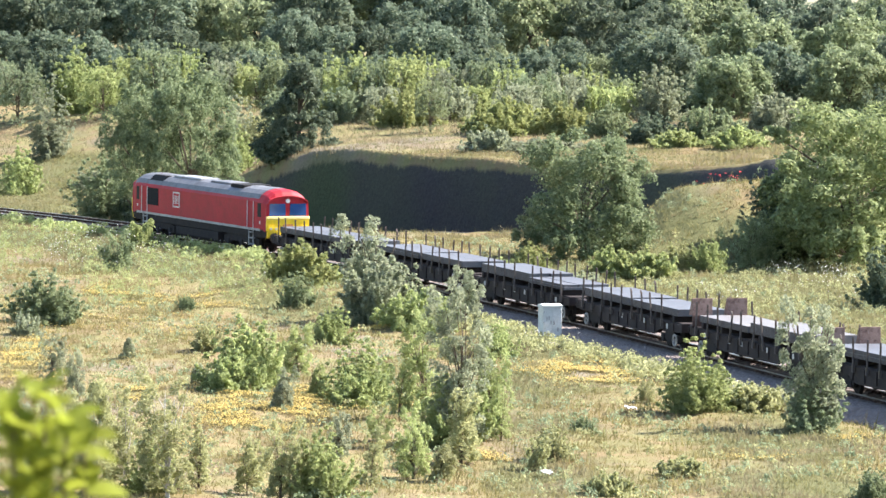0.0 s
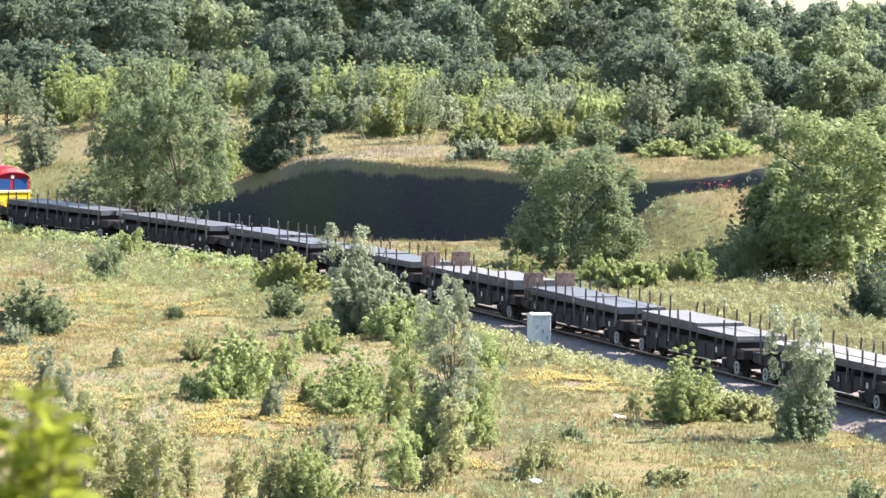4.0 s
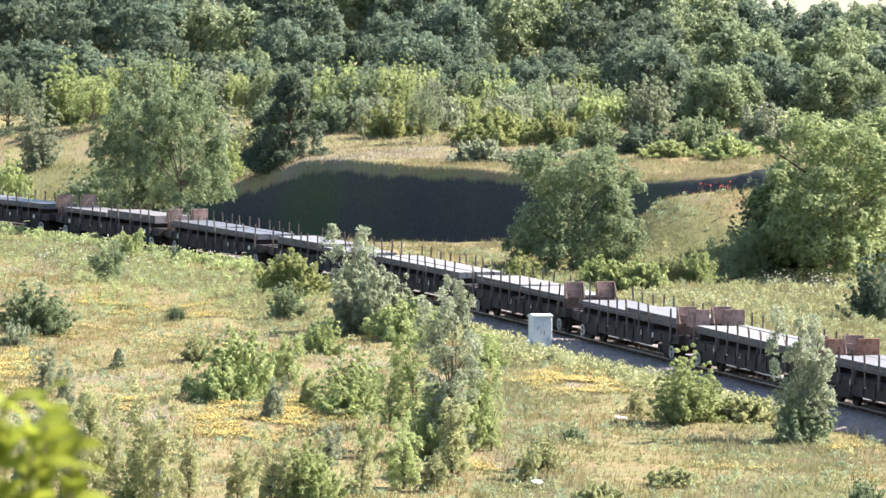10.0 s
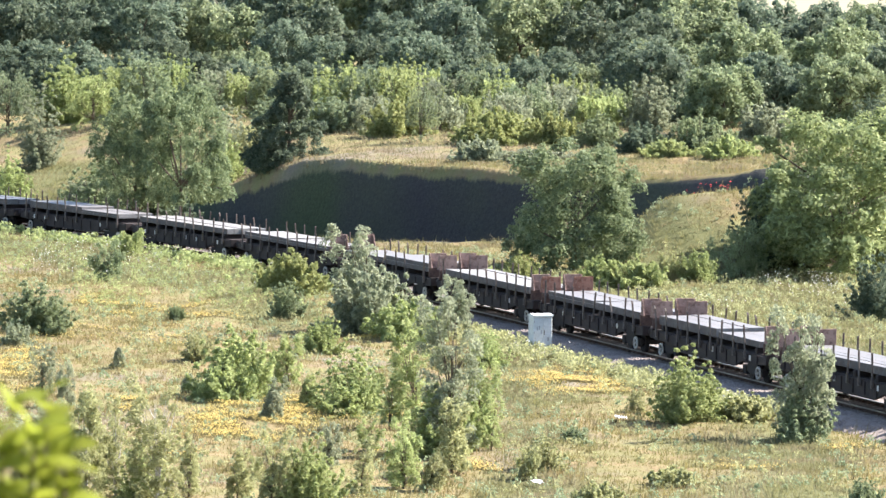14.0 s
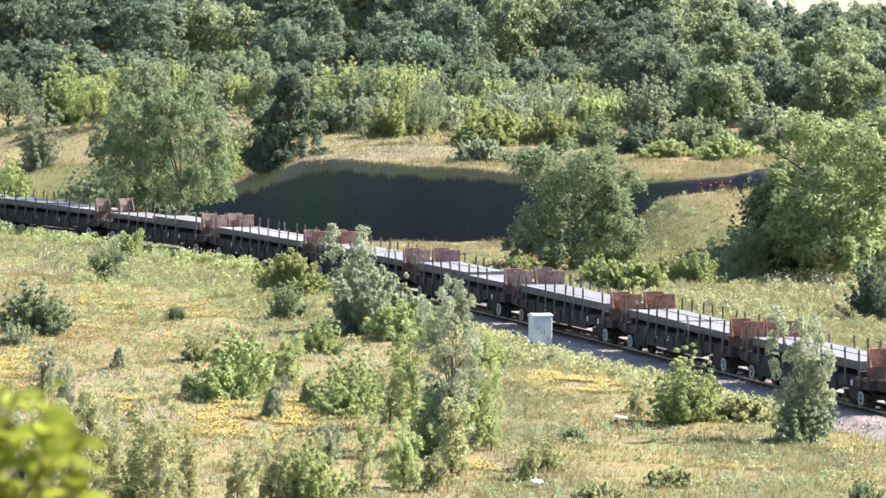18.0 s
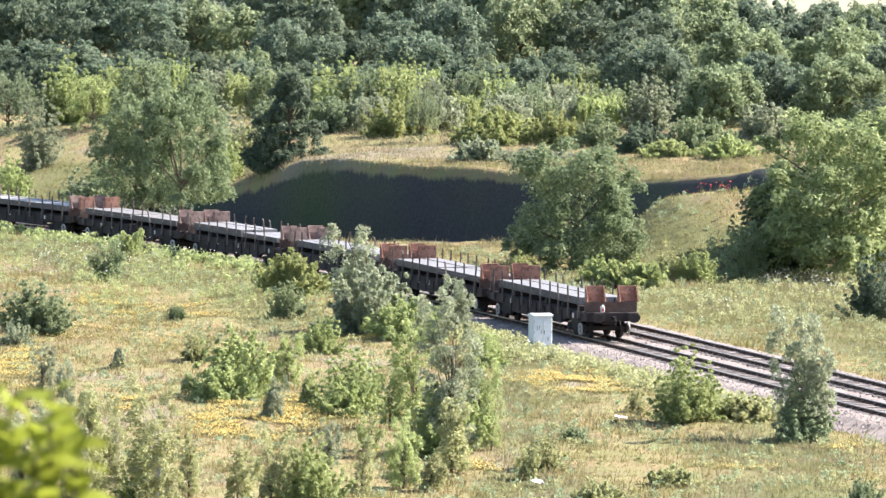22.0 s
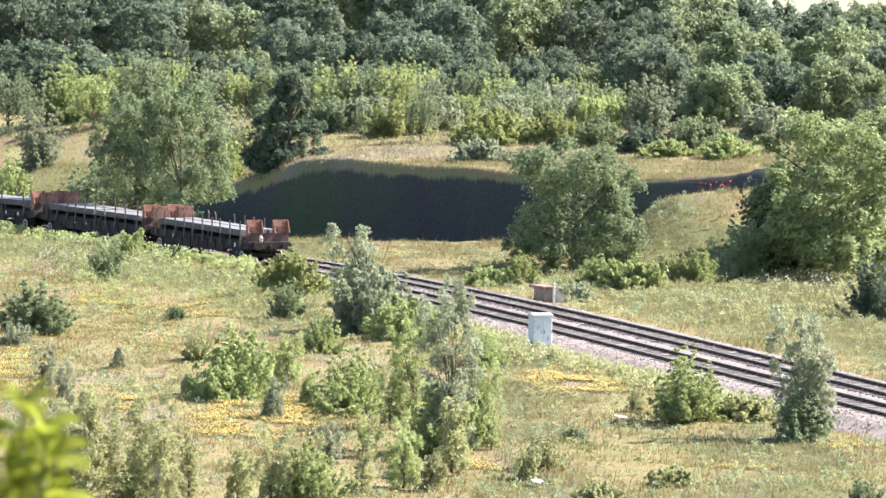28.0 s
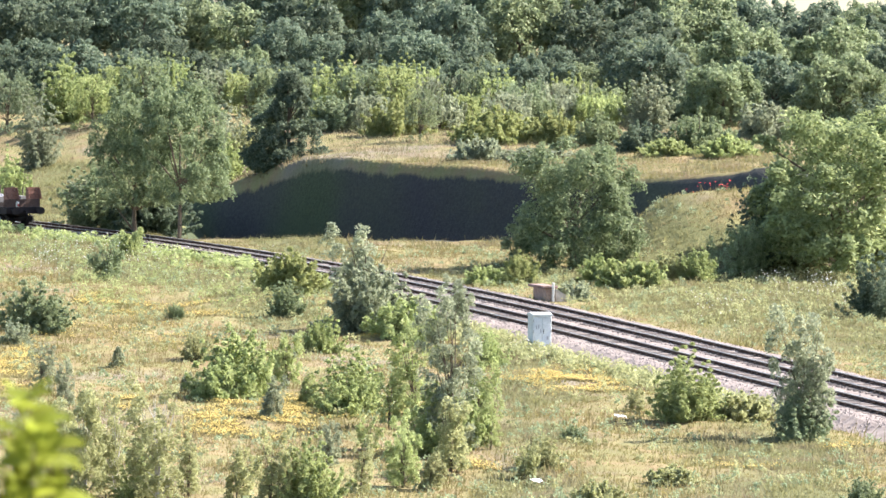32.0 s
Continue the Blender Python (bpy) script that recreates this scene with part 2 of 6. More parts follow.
GLASS = glass_material()
CAB_GLASS = surface("dark_side_glass", (0.005, 0.005, 0.006), (0.009, 0.009, 0.011), 2.0, 0.7, bump=0)
LENS_DULL = surface("dull_lamp_glass", (0.40, 0.36, 0.25), (0.5, 0.46, 0.35), 6.0, 0.3, bump=0)
LEDGE = surface("pale_yellow_ledge", (0.86, 0.70, 0.22), (0.9, 0.76, 0.32), 2.0, 0.4, bump=0)
SOCKET = surface("rusty_orange_recess", (0.36, 0.13, 0.03), (0.45, 0.2, 0.05), 5.0, 0.6, bump=0)
ROOF_PALE = surface("pale_grey_roof_plate", (0.2, 0.21, 0.235), (0.26, 0.27, 0.295), 0.8, 0.5, grime=(0.11, 0.11, 0.12), bump=0.04)


def lens_material():
    m, t, p = nodes_of("headlamp_lens")
    p.inputs["Base Color"].default_value = (0.8, 0.8, 0.78, 1)
    p.inputs["Roughness"].default_value = 0.15
    return m


LENS = lens_material()


# ---- the lie of the land ----
def smooth(v):
    v = np.clip(v, 0.0, 1.0)
    return v * v * (3 - 2 * v)


# The near track's centre line by its length s: heading, place and level.
LINE_S = np.linspace(-330.0, 480.0, 1621)


def track_line():
    bend = np.clip(LINE_S, -45, 115)
    k = 0.0009 + 0.00464 * bend / 100 + 0.00013 * (bend / 100) ** 2
    k = np.where((LINE_S > 115) | (LINE_S < -45), 0.0, k)
    ds = LINE_S[1] - LINE_S[0]
    at0 = int(np.argmin(abs(LINE_S)))
    head = np.concatenate([[0], np.cumsum((k[1:] + k[:-1]) / 2 * ds)])
    head += 0.29128 - head[at0]
    x = np.concatenate([[0], np.cumsum(-(np.sin(head[1:]) + np.sin(head[:-1])) / 2 * ds)])
    y = np.concatenate([[0], np.cumsum((np.cos(head[1:]) + np.cos(head[:-1])) / 2 * ds)])
    return x + 6.519 - x[at0], y + 246.94 - y[at0], head, 0.01183 * np.clip(LINE_S, -70, 150)


LINE_X, LINE_Y, LINE_H, LINE_Z = track_line()


def on_line(s, aside=0.0, up=0.0):
    """A point on the line: aside is to the far side of the heading, away from the viewer."""
    h = np.interp(s, LINE_S, LINE_H)
    return (np.interp(s, LINE_S, LINE_X) + aside * np.cos(h), np.interp(s, LINE_S, LINE_Y) + aside * np.sin(h),
            np.interp(s, LINE_S, LINE_Z) + up)


def beside_line(x, y, with_length=False):
    """How far a place lies aside of the near track's centre line (far side positive), and the line's level there."""
    x, y = np.atleast_1d(np.asarray(x, float)), np.atleast_1d(np.asarray(y, float))
    aside, level = np.full(x.shape, 999.0), np.zeros(x.shape)
    along = np.zeros(x.shape)
    best = np.full(x.shape, 1e18)
    for i in range(180, 1400, 8):
        dx, dy = x - LINE_X[i], y - LINE_Y[i]
        d = dx * dx + dy * dy
        near = d < best
        best = np.where(near, d, best)
        side = dx * math.cos(LINE_H[i]) + dy * math.sin(LINE_H[i])
        aside = np.where(near, np.where(side < 0, -np.sqrt(d), np.sqrt(d)), aside)
        level = np.where(near, LINE_Z[i], level)
        along = np.where(near, LINE_S[i], along)
    return (aside, level, along) if with_length else (aside, level)


def lumps(x, y):
    """Gentle unevenness of the ground."""
    return (0.16 * np.sin(x * 0.31 + 1.3) * np.sin(y * 0.23 + 0.4) + 0.10 * np.sin(x * 0.83 + y * 0.41) * np.sin(y * 0.67 - x * 0.2 + 2.0)
            + 0.05 * np.sin(x * 1.9 - y * 1.3) * np.sin(y * 1.7 + x * 0.9))


CREST_X = (-60, -31, -25, -19, -15.5, -12.5, -9.4, -6, 0, 6, 12.0, 19.0, 30, 80)
CREST_Y = (402, 379, 373, 366, 361.5, 357, 352, 347.5, 338.5, 330, 322, 316, 313, 312)
CREST_H = (0.4, 0.4, 0.5, 0.6, 1.1, 2.4, 3.7, 4.0, 4.0, 4.0, 4.0, 4.0, 4.0, 4.0)


def level_at(x, y):
    """The ground's height: open waste ground, a cut bank behind the line, a mound, and hills near the viewer and far off."""
    x, y = np.atleast_1d(np.asarray(x, float)), np.atleast_1d(np.asarray(y, float))
    z = 0.0123 * (np.clip(y, 120, 420) - 247) - 0.45
    # the cut bank, lower where it nears the line, and the plateau above it
    crest, tall = np.interp(x, CREST_X, CREST_Y), np.interp(x, CREST_X, CREST_H)
    run = np.interp(x, [-60, -26, -19, -13, -7, 17.9, 26, 80], [12, 10, 5, 2.7, 3.6, 4.8, 14, 20])
    u = np.clip((y - crest + run) / run, 0.0, 1.0)
    rise = 0.35 * u + 0.65 * smooth(u)
    z = z + tall * rise + (4.9 - tall) * smooth((y - crest + 6) / 42) * rise
    # added hollow, unseen behind the lip: it steepens the bank face into shade
    lip = np.interp(x, [-60, -12, 5, 10, 20], [326, 325.5, 325.5, 316, 308])
    z = z - 3.2 * smooth((y - lip) / 3.5) * (1 - rise) * smooth((x + 19) / 5) * smooth((13 - x) / 4)
    # a mound before the bank on the right
    z = z + 4.15 * np.exp(-((x - 17.0) / 6.6) ** 4 - ((y - 307) / 8.0) ** 2)
    # wooded slope behind
    z = z + 1.5 * smooth((y - 400) / 110) - 9 * smooth((y - 520) / 400)
    # the viewer's hillside
    z = np.maximum(z, np.where(y < 60, 14.15 - 0.47 * np.clip(y - 1.0, 0, 100) + 0.02 * np.clip(-y, 0, 400), -50))
    z = z + lumps(x, y) * (1 - 0.5 * rise)
    # the track bed; further along, the grass on the near side stands up to the rails
    aside, level, along = beside_line(x, y, True)
    berm = smooth((along - 12) / 14)
    z = z + 0.45 * berm * np.where(aside < 0, smooth((aside + 16) / 11), 0.0)
    off = np.maximum(-3.7 + 1.4 * berm - aside, aside - 8.3)
    w = smooth(1 - off / np.where(aside < 0, 1.6 - 0.7 * berm, 3.5))
    return z * (1 - w) + w * (level - 0.5)



def bank_shade(x, y):
    """Shade painted into the ground, 0 to 1: sunk floor and cut bank's face."""
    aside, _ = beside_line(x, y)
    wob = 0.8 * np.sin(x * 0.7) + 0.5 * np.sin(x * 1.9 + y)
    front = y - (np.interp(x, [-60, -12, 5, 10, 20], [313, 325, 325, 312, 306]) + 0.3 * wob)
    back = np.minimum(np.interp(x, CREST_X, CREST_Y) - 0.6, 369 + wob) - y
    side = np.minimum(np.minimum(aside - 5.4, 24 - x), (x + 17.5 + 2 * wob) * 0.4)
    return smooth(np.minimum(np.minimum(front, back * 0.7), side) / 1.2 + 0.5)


def lushness(x, y):
    """Where the grass is thick and green, 0 to 1: behind the line, on its verge and on the shoulder of the bank."""
    aside, _ = beside_line(x, y)
    wob = 1.5 * np.sin(x * 0.6 + 0.4) + np.sin(y * 0.35 + x * 0.2)
    behind = np.minimum(np.minimum(aside - 8.0, 303 - y), x - 1)
    verge = np.minimum(np.minimum(-2.0 - aside, aside + 13), (-5 - x) * 0.6)
    bank = np.minimum(np.minimum(aside - 7.5, np.interp(x, CREST_X, CREST_Y) - 1 - y), -5.5 - x - 0.15 * (y - 335))
    mound = 1.4 - np.hypot((x - 17) / 8.0, (y - 306) / 8.0) * 1.2
    slope = np.minimum(np.minimum(-13.5 - x, 388 - y), aside - 8.0)
    damp = np.minimum(np.minimum(x - 2.0, -4.0 - aside), 1.3)
    return smooth((np.maximum.reduce([behind, verge, bank, mound, slope, damp]) + wob) / 3.0)


# ---- mesh building ----
class Shape:
    """Collects vertices and faces of one part."""

    def __init__(self):
        self.v, self.f = [], []

    def add(self, verts, faces):
        n = len(self.v)
        self.v += [tuple(p) for p in verts]
        self.f += [tuple(i + n for i in f) for f in faces]
        return self

    def box(self, x0, x1, y0, y1, z0, z1, c=0.0):
        """A box whose upright and long edges are cut by c."""
        if c <= 0:
            return self.add([(x, y, z) for z in (z0, z1) for y in (y0, y1) for x in (x0, x1)],
                            [(0, 2, 3, 1), (4, 5, 7, 6), (0, 1, 5, 4), (1, 3, 7, 5), (3, 2, 6, 7), (2, 0, 4, 6)])
        ring = [(x0 + c, y0), (x1 - c, y0), (x1, y0 + c), (x1, y1 - c), (x1 - c, y1), (x0 + c, y1), (x0, y1 - c), (x0, y0 + c)]
        mx, my = (x0 + x1) / 2, (y0 + y1) / 2
        kx, ky = 1 - 2 * c / max(x1 - x0, 1e-6), 1 - 2 * c / max(y1 - y0, 1e-6)
        inset = [(mx + (x - mx) * kx, my + (y - my) * ky) for x, y in ring]
        rows = [(inset, z0), (ring, z0 + c), (ring, z1 - c), (inset, z1)]
        return self.rings([[(x, y, z) for x, y in r] for r, z in rows])

    def rings(self, rows, caps=True):
        n = len(rows[0])
        verts = [p for r in rows for p in r]
        faces = [(i * n + j, i * n + (j + 1) % n, (i + 1) * n + (j + 1) % n, (i + 1) * n + j) for i in range(len(rows) - 1) for j in range(n)]
        if caps:
            faces += [tuple(range(n - 1, -1, -1)), tuple(range((len(rows) - 1) * n, len(rows) * n))]
        return self.add(verts, faces)

    def slab_of(self, outline, axis, a, b):
        """An outline of two coordinates, pushed along the third axis from a to b."""
        def put(p, w):
            return {"x": (w, p[0], p[1]), "y": (p[0], w, p[1]), "z": (p[0], p[1], w)}[axis]
        return self.rings([[put(p, a) for p in outline], [put(p, b) for p in outline]])

    def tube(self, a, b, r0, r1=None, n=8):
        a, b = Vector(a), Vector(b)
        r1 = r0 if r1 is None else r1
        d = (b - a).normalized()
        u = d.orthogonal().normalized()
        w = d.cross(u)
        return self.rings([[a + (u * math.cos(q) + w * math.sin(q)) * r0 for q in (2 * math.pi * i / n for i in range(n))],
                           [b + (u * math.cos(q) + w * math.sin(q)) * r1 for q in (2 * math.pi * i / n for i in range(n))]])

    def mesh(self, name, material, soft=False):
        me = bpy.data.meshes.new(name)
        me.from_pydata(self.v, [], self.f)
        me.materials.append(material)
        bm = bmesh.new()
        bm.from_mesh(me)
        bmesh.ops.recalc_face_normals(bm, faces=bm.faces)
        bm.to_mesh(me)
        bm.free()
        if soft:
            me.polygons.foreach_set("use_smooth", [True] * len(me.polygons))
        return me


def part(name, shape, material, parent=None, label="", m=None):
    """One mesh object under a thing or a part; a mesh may be shared."""
    me = shape if isinstance(shape, bpy.types.Mesh) else shape.mesh(name, material)
    ob = new(name, me)
    ob.parent = parent
    if m is not None:
        ob.matrix_basis = m
    return tagged(ob, label) if label else ob


def soup(name, verts, faces_n, material, loops=None):
    """A mesh of many loose polygons with faces_n corners each, from arrays."""
    me = bpy.data.meshes.new(name)
    n = len(verts)
    me.vertices.add(n)
    me.vertices.foreach_set("co", np.asarray(verts, np.float32).ravel())
    me.loops.add(n)
    me.loops.foreach_set("vertex_index", np.arange(n, dtype=np.int32))
    me.polygons.add(n // faces_n)
    me.polygons.foreach_set("loop_start", np.arange(0, n, faces_n, dtype=np.int32))
    me.update(calc_edges=True)
    me.materials.append(material)
    return me


# ---- the ground ----
def ground_sheet():
    xs = np.concatenate([[-4000, -2000, -900, -400, -220, -140], np.arange(-100, -46, 5.0), np.arange(-46, -16, 0.75), np.arange(-16, 18, 0.33), np.arange(18, 46, 0.75), np.arange(46, 101, 5.0), [140, 220, 400, 900, 2000, 4000]])
    ys = np.concatenate([[-3000, -1200, -500, -200, -80], np.arange(-40, 60, 5.0), np.arange(60, 150, 5.0), np.arange(150, 314, 0.75), np.arange(314, 368, 0.33), np.arange(368, 410, 0.75), np.arange(410, 620, 6.0), [660, 740, 900, 1200, 1700, 2500, 4000]])
    gx, gy = np.meshgrid(xs, ys)
    gz = level_at(gx.ravel(), gy.ravel())
    verts = np.stack([gx.ravel(), gy.ravel(), gz], 1)
    w = len(xs)
    i = np.arange((len(ys) - 1) * w).reshape(len(ys) - 1, w)[:, :-1].ravel()
    me = bpy.data.meshes.new("ground")
    me.from_pydata(verts.tolist(), [], np.stack([i, i + 1, i + w + 1, i + w], 1).tolist())
    me.polygons.foreach_set("use_smooth", [True] * len(me.polygons))
    me.materials.append(GROUND)
    mask = me.attributes.new("shade_mask", "FLOAT", "POINT")
    mask.data.foreach_set("value", bank_shade(verts[:, 0], verts[:, 1]).astype(np.float32))
    mask = me.attributes.new("lush", "FLOAT", "POINT")
    mask.data.foreach_set("value", lushness(verts[:, 0], verts[:, 1]).astype(np.float32))
    return tagged(new("ground", me), "rough waste ground with dry grass and bare soil", "ground", kind="structure")


ground_sheet()


# ---- the railway ----
SIX_FOOT = 3.4  # between the centre lines of the two tracks
LINE_FROM, LINE_TO = -58.0, 132.0


def swept(shape, profile, s0, s1, step, up=0.0):
    rows = []
    for s in np.arange(s0, s1 + step / 2, step):
        rows.append([on_line(s, a, z + up) for a, z in profile])
    return shape.rings(rows)


def ballast_bed():
    sh = Shape()
    rng = np.random.default_rng(3)
    prof = [(-5.3, -1.0), (-4.4, -0.66), (-3.6, -0.5), (-3.0, -0.36), (-2.3, -0.16), (-1.7, -0.15), (-0.75, -0.17), (0.0, -0.18), (0.75, -0.17), (1.7, -0.2),
            (2.65, -0.17), (3.4, -0.18), (4.15, -0.17), (5.2, -0.15), (5.8, -0.35), (6.6, -0.6), (7.6, -1.0)]
    rows = []
    for s in np.arange(-75, 160.1, 0.5):
        sunk = 0.5 * min(1.0, max(0.0, (s - 12) / 14))
        rows.append([on_line(s, a + rng.normal(0, 0.05), z + rng.normal(0, 0.018) - (sunk if a < -2 else 0)) for a, z in prof])
    n = len(prof)
    sh.add([p for r in rows for p in r], [(i * n + j, i * n + j + 1, (i + 1) * n + j + 1, (i + 1) * n + j) for i in range(len(rows) - 1) for j in range(n - 1)])
    return tagged(part("ballast", sh, BALLAST), "pinkish-grey stone ballast bed of a double track", "ballast", kind="structure")


def rails():
    head = [(-0.035, 0.0), (0.035, 0.0), (0.035, -0.04), (-0.035, -0.04)]
    web = [(-0.03, -0.041), (0.03, -0.041), (0.012, -0.06), (0.012, -0.13), (0.07, -0.15), (0.07, -0.165), (-0.07, -0.165), (-0.07, -0.15), (-0.012, -0.13), (-0.012, -0.06)]
    for track in (0.0, SIX_FOOT):
        for side in (-0.75, 0.75):
            a = track + side
            sh = Shape()
            swept(sh, [(a + p, z) for p, z in web], LINE_FROM - 15, LINE_TO + 25, 2.0)
            rail = tagged(part("rail", sh, RAIL_SIDE), "rusty steel rail with a polished head on sleepers", "rail", "rails of the line", "structure")
            part("rail_head", swept(Shape(), [(a + p, z) for p, z in head], LINE_FROM - 15, LINE_TO + 25, 2.0), RAIL_TOP, rail, "bright worn rail head")


def track_pose(s, aside=0.0, up=0.0):
    x, y, z = on_line(s, aside, up)
    h = float(np.interp(s, LINE_S, LINE_H))
    return Matrix.Translation((x, y, z)) @ Matrix.Rotation(h + math.pi / 2, 4, "Z")


def sleepers():
    body = Shape().slab_of([(-0.13, -0.33), (0.13, -0.33), (0.11, -0.14), (-0.11, -0.14)], "y", -1.25, 1.25).mesh("sleeper", SLEEPER)
    clip = Shape()
    for r in (-0.75, 0.75):
        for q in (-0.12, 0.12):
            clip.box(-0.09, 0.09, r + q - 0.05, r + q + 0.05, -0.145, -0.08)
    clip = clip.mesh("rail_clips", RAIL_SIDE)
    far = Shape()
    for track in (0.0, SIX_FOOT):
        owner = tagged(new("sleeper_row"), "concrete sleepers with iron rail clips in ballast", "sleepers", "sleeper rows", "structure")
        for i, s in enumerate(np.arange(LINE_FROM, LINE_TO, 0.7)):
            m = track_pose(s, track)
            if -47 < s < 55:
                part("sleeper", body, None, owner, m=m)
            else:
                far.add([m @ Vector(v.co) for v in body.vertices], [tuple(p.vertices) for p in body.polygons])
        rest = Shape()
        for s in np.arange(LINE_FROM, LINE_TO, 0.7):
            m = track_pose(s, track)
            rest.add([m @ Vector(v.co) for v in clip.vertices], [tuple(p.vertices) for p in clip.polygons])
        tagged(part("rail_clips", rest, RAIL_SIDE, owner), kind="stuff")
    tagged(part("far_sleepers", far, SLEEPER), "concrete sleepers under the far stretch of track", "sleepers", kind="stuff")


def loose_stones():
    rng = np.random.default_rng(8)
    n = 9000
    s = rng.uniform(-46, 60, n)
    a = np.where((rng.random(n) < 0.8) & (s < 17), rng.uniform(-4.4, -1.5, n), rng.uniform(1.5, 6.0, n))
    z = np.interp(a, [-5.3, -4.4, -3.6, -3.0, -2.3, -1.7, 1.7, 5.2, 6.6], [-1.0, -0.66, -0.5, -0.36, -0.16, -0.15, -0.2, -0.15, -0.6])
    h = np.interp(s, LINE_S, LINE_H)
    c = np.stack([np.interp(s, LINE_S, LINE_X) + a * np.cos(h), np.interp(s, LINE_S, LINE_Y) + a * np.sin(h), np.interp(s, LINE_S, LINE_Z) + z], 1)
    r = rng.uniform(0.03, 0.075, (n, 1, 1)) * rng.uniform(0.7, 1.2, (n, 1, 3))
    octa = np.array([(1, 0, 0), (0, 1, 0), (0, 0, 1), (0, 1, 0), (-1, 0, 0), (0, 0, 1), (-1, 0, 0), (0, -1, 0), (0, 0, 1), (0, -1, 0), (1, 0, 0), (0, 0, 1)], float)
    q = rng.uniform(0, 2 * np.pi, n)
    co, si = np.cos(q)[:, None], np.sin(q)[:, None]
    o = np.stack([octa[:, 0] * co - octa[:, 1] * si, octa[:, 0] * si + octa[:, 1] * co, np.broadcast_to(octa[:, 2], (n, 12))], 2)
    verts = (c[:, None, :] + o * r).reshape(-1, 3)
    tagged(new("ballast_stones", soup("ballast_stones", verts, 3, STONE)), "loose pinkish-grey stones on the ballast shoulder", "stones", kind="stuff")


ballast_bed()
rails()
sleepers()
loose_stones()


def ground_z(x, y):
    return float(level_at(x, y)[0])


def cabinet(x, y, turn, w=1.12, d=0.62, h=1.75):
    """A trackside equipment cabinet: body with two doors, overhanging lid, feet, hinges, a stencilled mark."""
    z = ground_z(x, y)
    thing = tagged(new("relay_cabinet"), "weathered white metal trackside equipment cabinet by the ballast", "cabinet")
    thing.matrix_basis = pose(x, y, z - 0.02, 0, 0, turn)
    part("body", Shape().box(-w / 2, w / 2, -d / 2, d / 2, 0.1, h - 0.1, 0.012), CABINET, thing)
    part("lid", Shape().slab_of([(-d / 2 - 0.07, h - 0.12), (d / 2 + 0.07, h - 0.12), (d / 2 + 0.07, h - 0.05), (0.05, h + 0.02), (-d / 2 - 0.07, h - 0.05)], "x", -w / 2 - 0.025, w / 2 + 0.025), CABINET, thing, "pale overhanging lid")
    part("plinth", Shape().box(-w / 2 - 0.1, w / 2 + 0.1, -d / 2 - 0.1, d / 2 + 0.1, -0.1, 0.12, 0.02), CONCRETE, thing, "concrete plinth")
    for x0, x1 in ((-w / 2 + 0.03, -0.008), (0.008, w / 2 - 0.03)):
        door = part("door", Shape().box(x0, x1, -d / 2 - 0.025, -d / 2 - 0.001, 0.16, h - 0.2, 0.008), CABINET, thing)
        hx = x0 + 0.02 if x0 < -0.1 else x1 - 0.02
        for hz in (0.35, 0.9, 1.4):
            part("hinge", Shape().tube((hx, -d / 2 - 0.035, hz - 0.06), (hx, -d / 2 - 0.035, hz + 0.06), 0.018), STRIPE, door)
    part("handle", Shape().tube((0.06, -d / 2 - 0.06, 0.8), (0.06, -d / 2 - 0.06, 1.0), 0.016).tube((0.06, -d / 2 - 0.02, 0.9), (0.06, -d / 2 - 0.06, 0.9), 0.012), DARK_STEEL, thing)
    mark = Shape()
    for dx, dz, ww in ((-0.3, 1.12, 0.05), (-0.2, 1.15, 0.05), (0.22, 0.62, 0.1), (-0.1, 0.95, 0.05)):
        mark.box(dx, dx + ww, -d / 2 - 0.029, -d / 2 - 0.026, dz - 0.12, dz + 0.06)
    part("stencil_marks", mark, STRIPE, thing, "faded grey stencilled bars")
    return thing


def troughing():
    """Concrete cable trough lids along the near edge of the ballast."""
    lid = Shape().box(-0.46, 0.46, -0.2, 0.2, 0.0, 0.1, 0.012).mesh("trough_lid", CONCRETE)
    run = tagged(new("cable_trough"), "weathered concrete cable trough lids beside the ballast", "cable trough", kind="structure")
    rng = random.Random(5)
    for s in np.arange(-30, 30, 0.95):
        if rng.random() < 0.12:
            continue
        part("trough_lid", lid, None, run, m=track_pose(s, -3.9 + rng.uniform(-0.04, 0.04), -0.5 + rng.uniform(-0.02, 0.02)) @ pose(0, 0, 0, rng.uniform(-3, 3), 0, rng.uniform(-2, 2)))


def culvert(s):
    """A low brick headwall with a slab on it, beyond the far track."""
    thing = tagged(new("culvert_wall"), "low brick culvert headwall with a dark slab top", "wall")
    thing.matrix_basis = track_pose(s, 7.3, -0.55)
    part("headwall", Shape().box(-1.0, 1.0, -0.25, 0.2, -0.6, 0.72, 0.03), BRICK, thing)
    part("coping", Shape().box(-1.15, 1.1, -0.4, 0.45, 0.72, 0.86, 0.02), RUST_DULL, thing, "dull brown coping slab")
    part("wing_wall", Shape().slab_of([(-0.25, -0.6), (-1.3, -0.6), (-1.3, 0.1), (-0.25, 0.7)], "x", -1.25, -1.0), CONCRETE, thing, "pale concrete wing wall")
    part("marker_post", Shape().box(-1.48, -1.36, -0.1, 0.02, -0.6, 1.05, 0.02), LABEL_WHITE, thing, "pale leaning post")


troughing()


# ---- the train ----
SPEED, SLOWING = 9.1746, -0.04107
TAIL_AT_23 = 3.71
WAGON_LENGTH, WAGONS = 16.4, 16
MESH = {}


def shared(key, make):
    if key not in MESH:
        MESH[key] = make()
    return MESH[key]


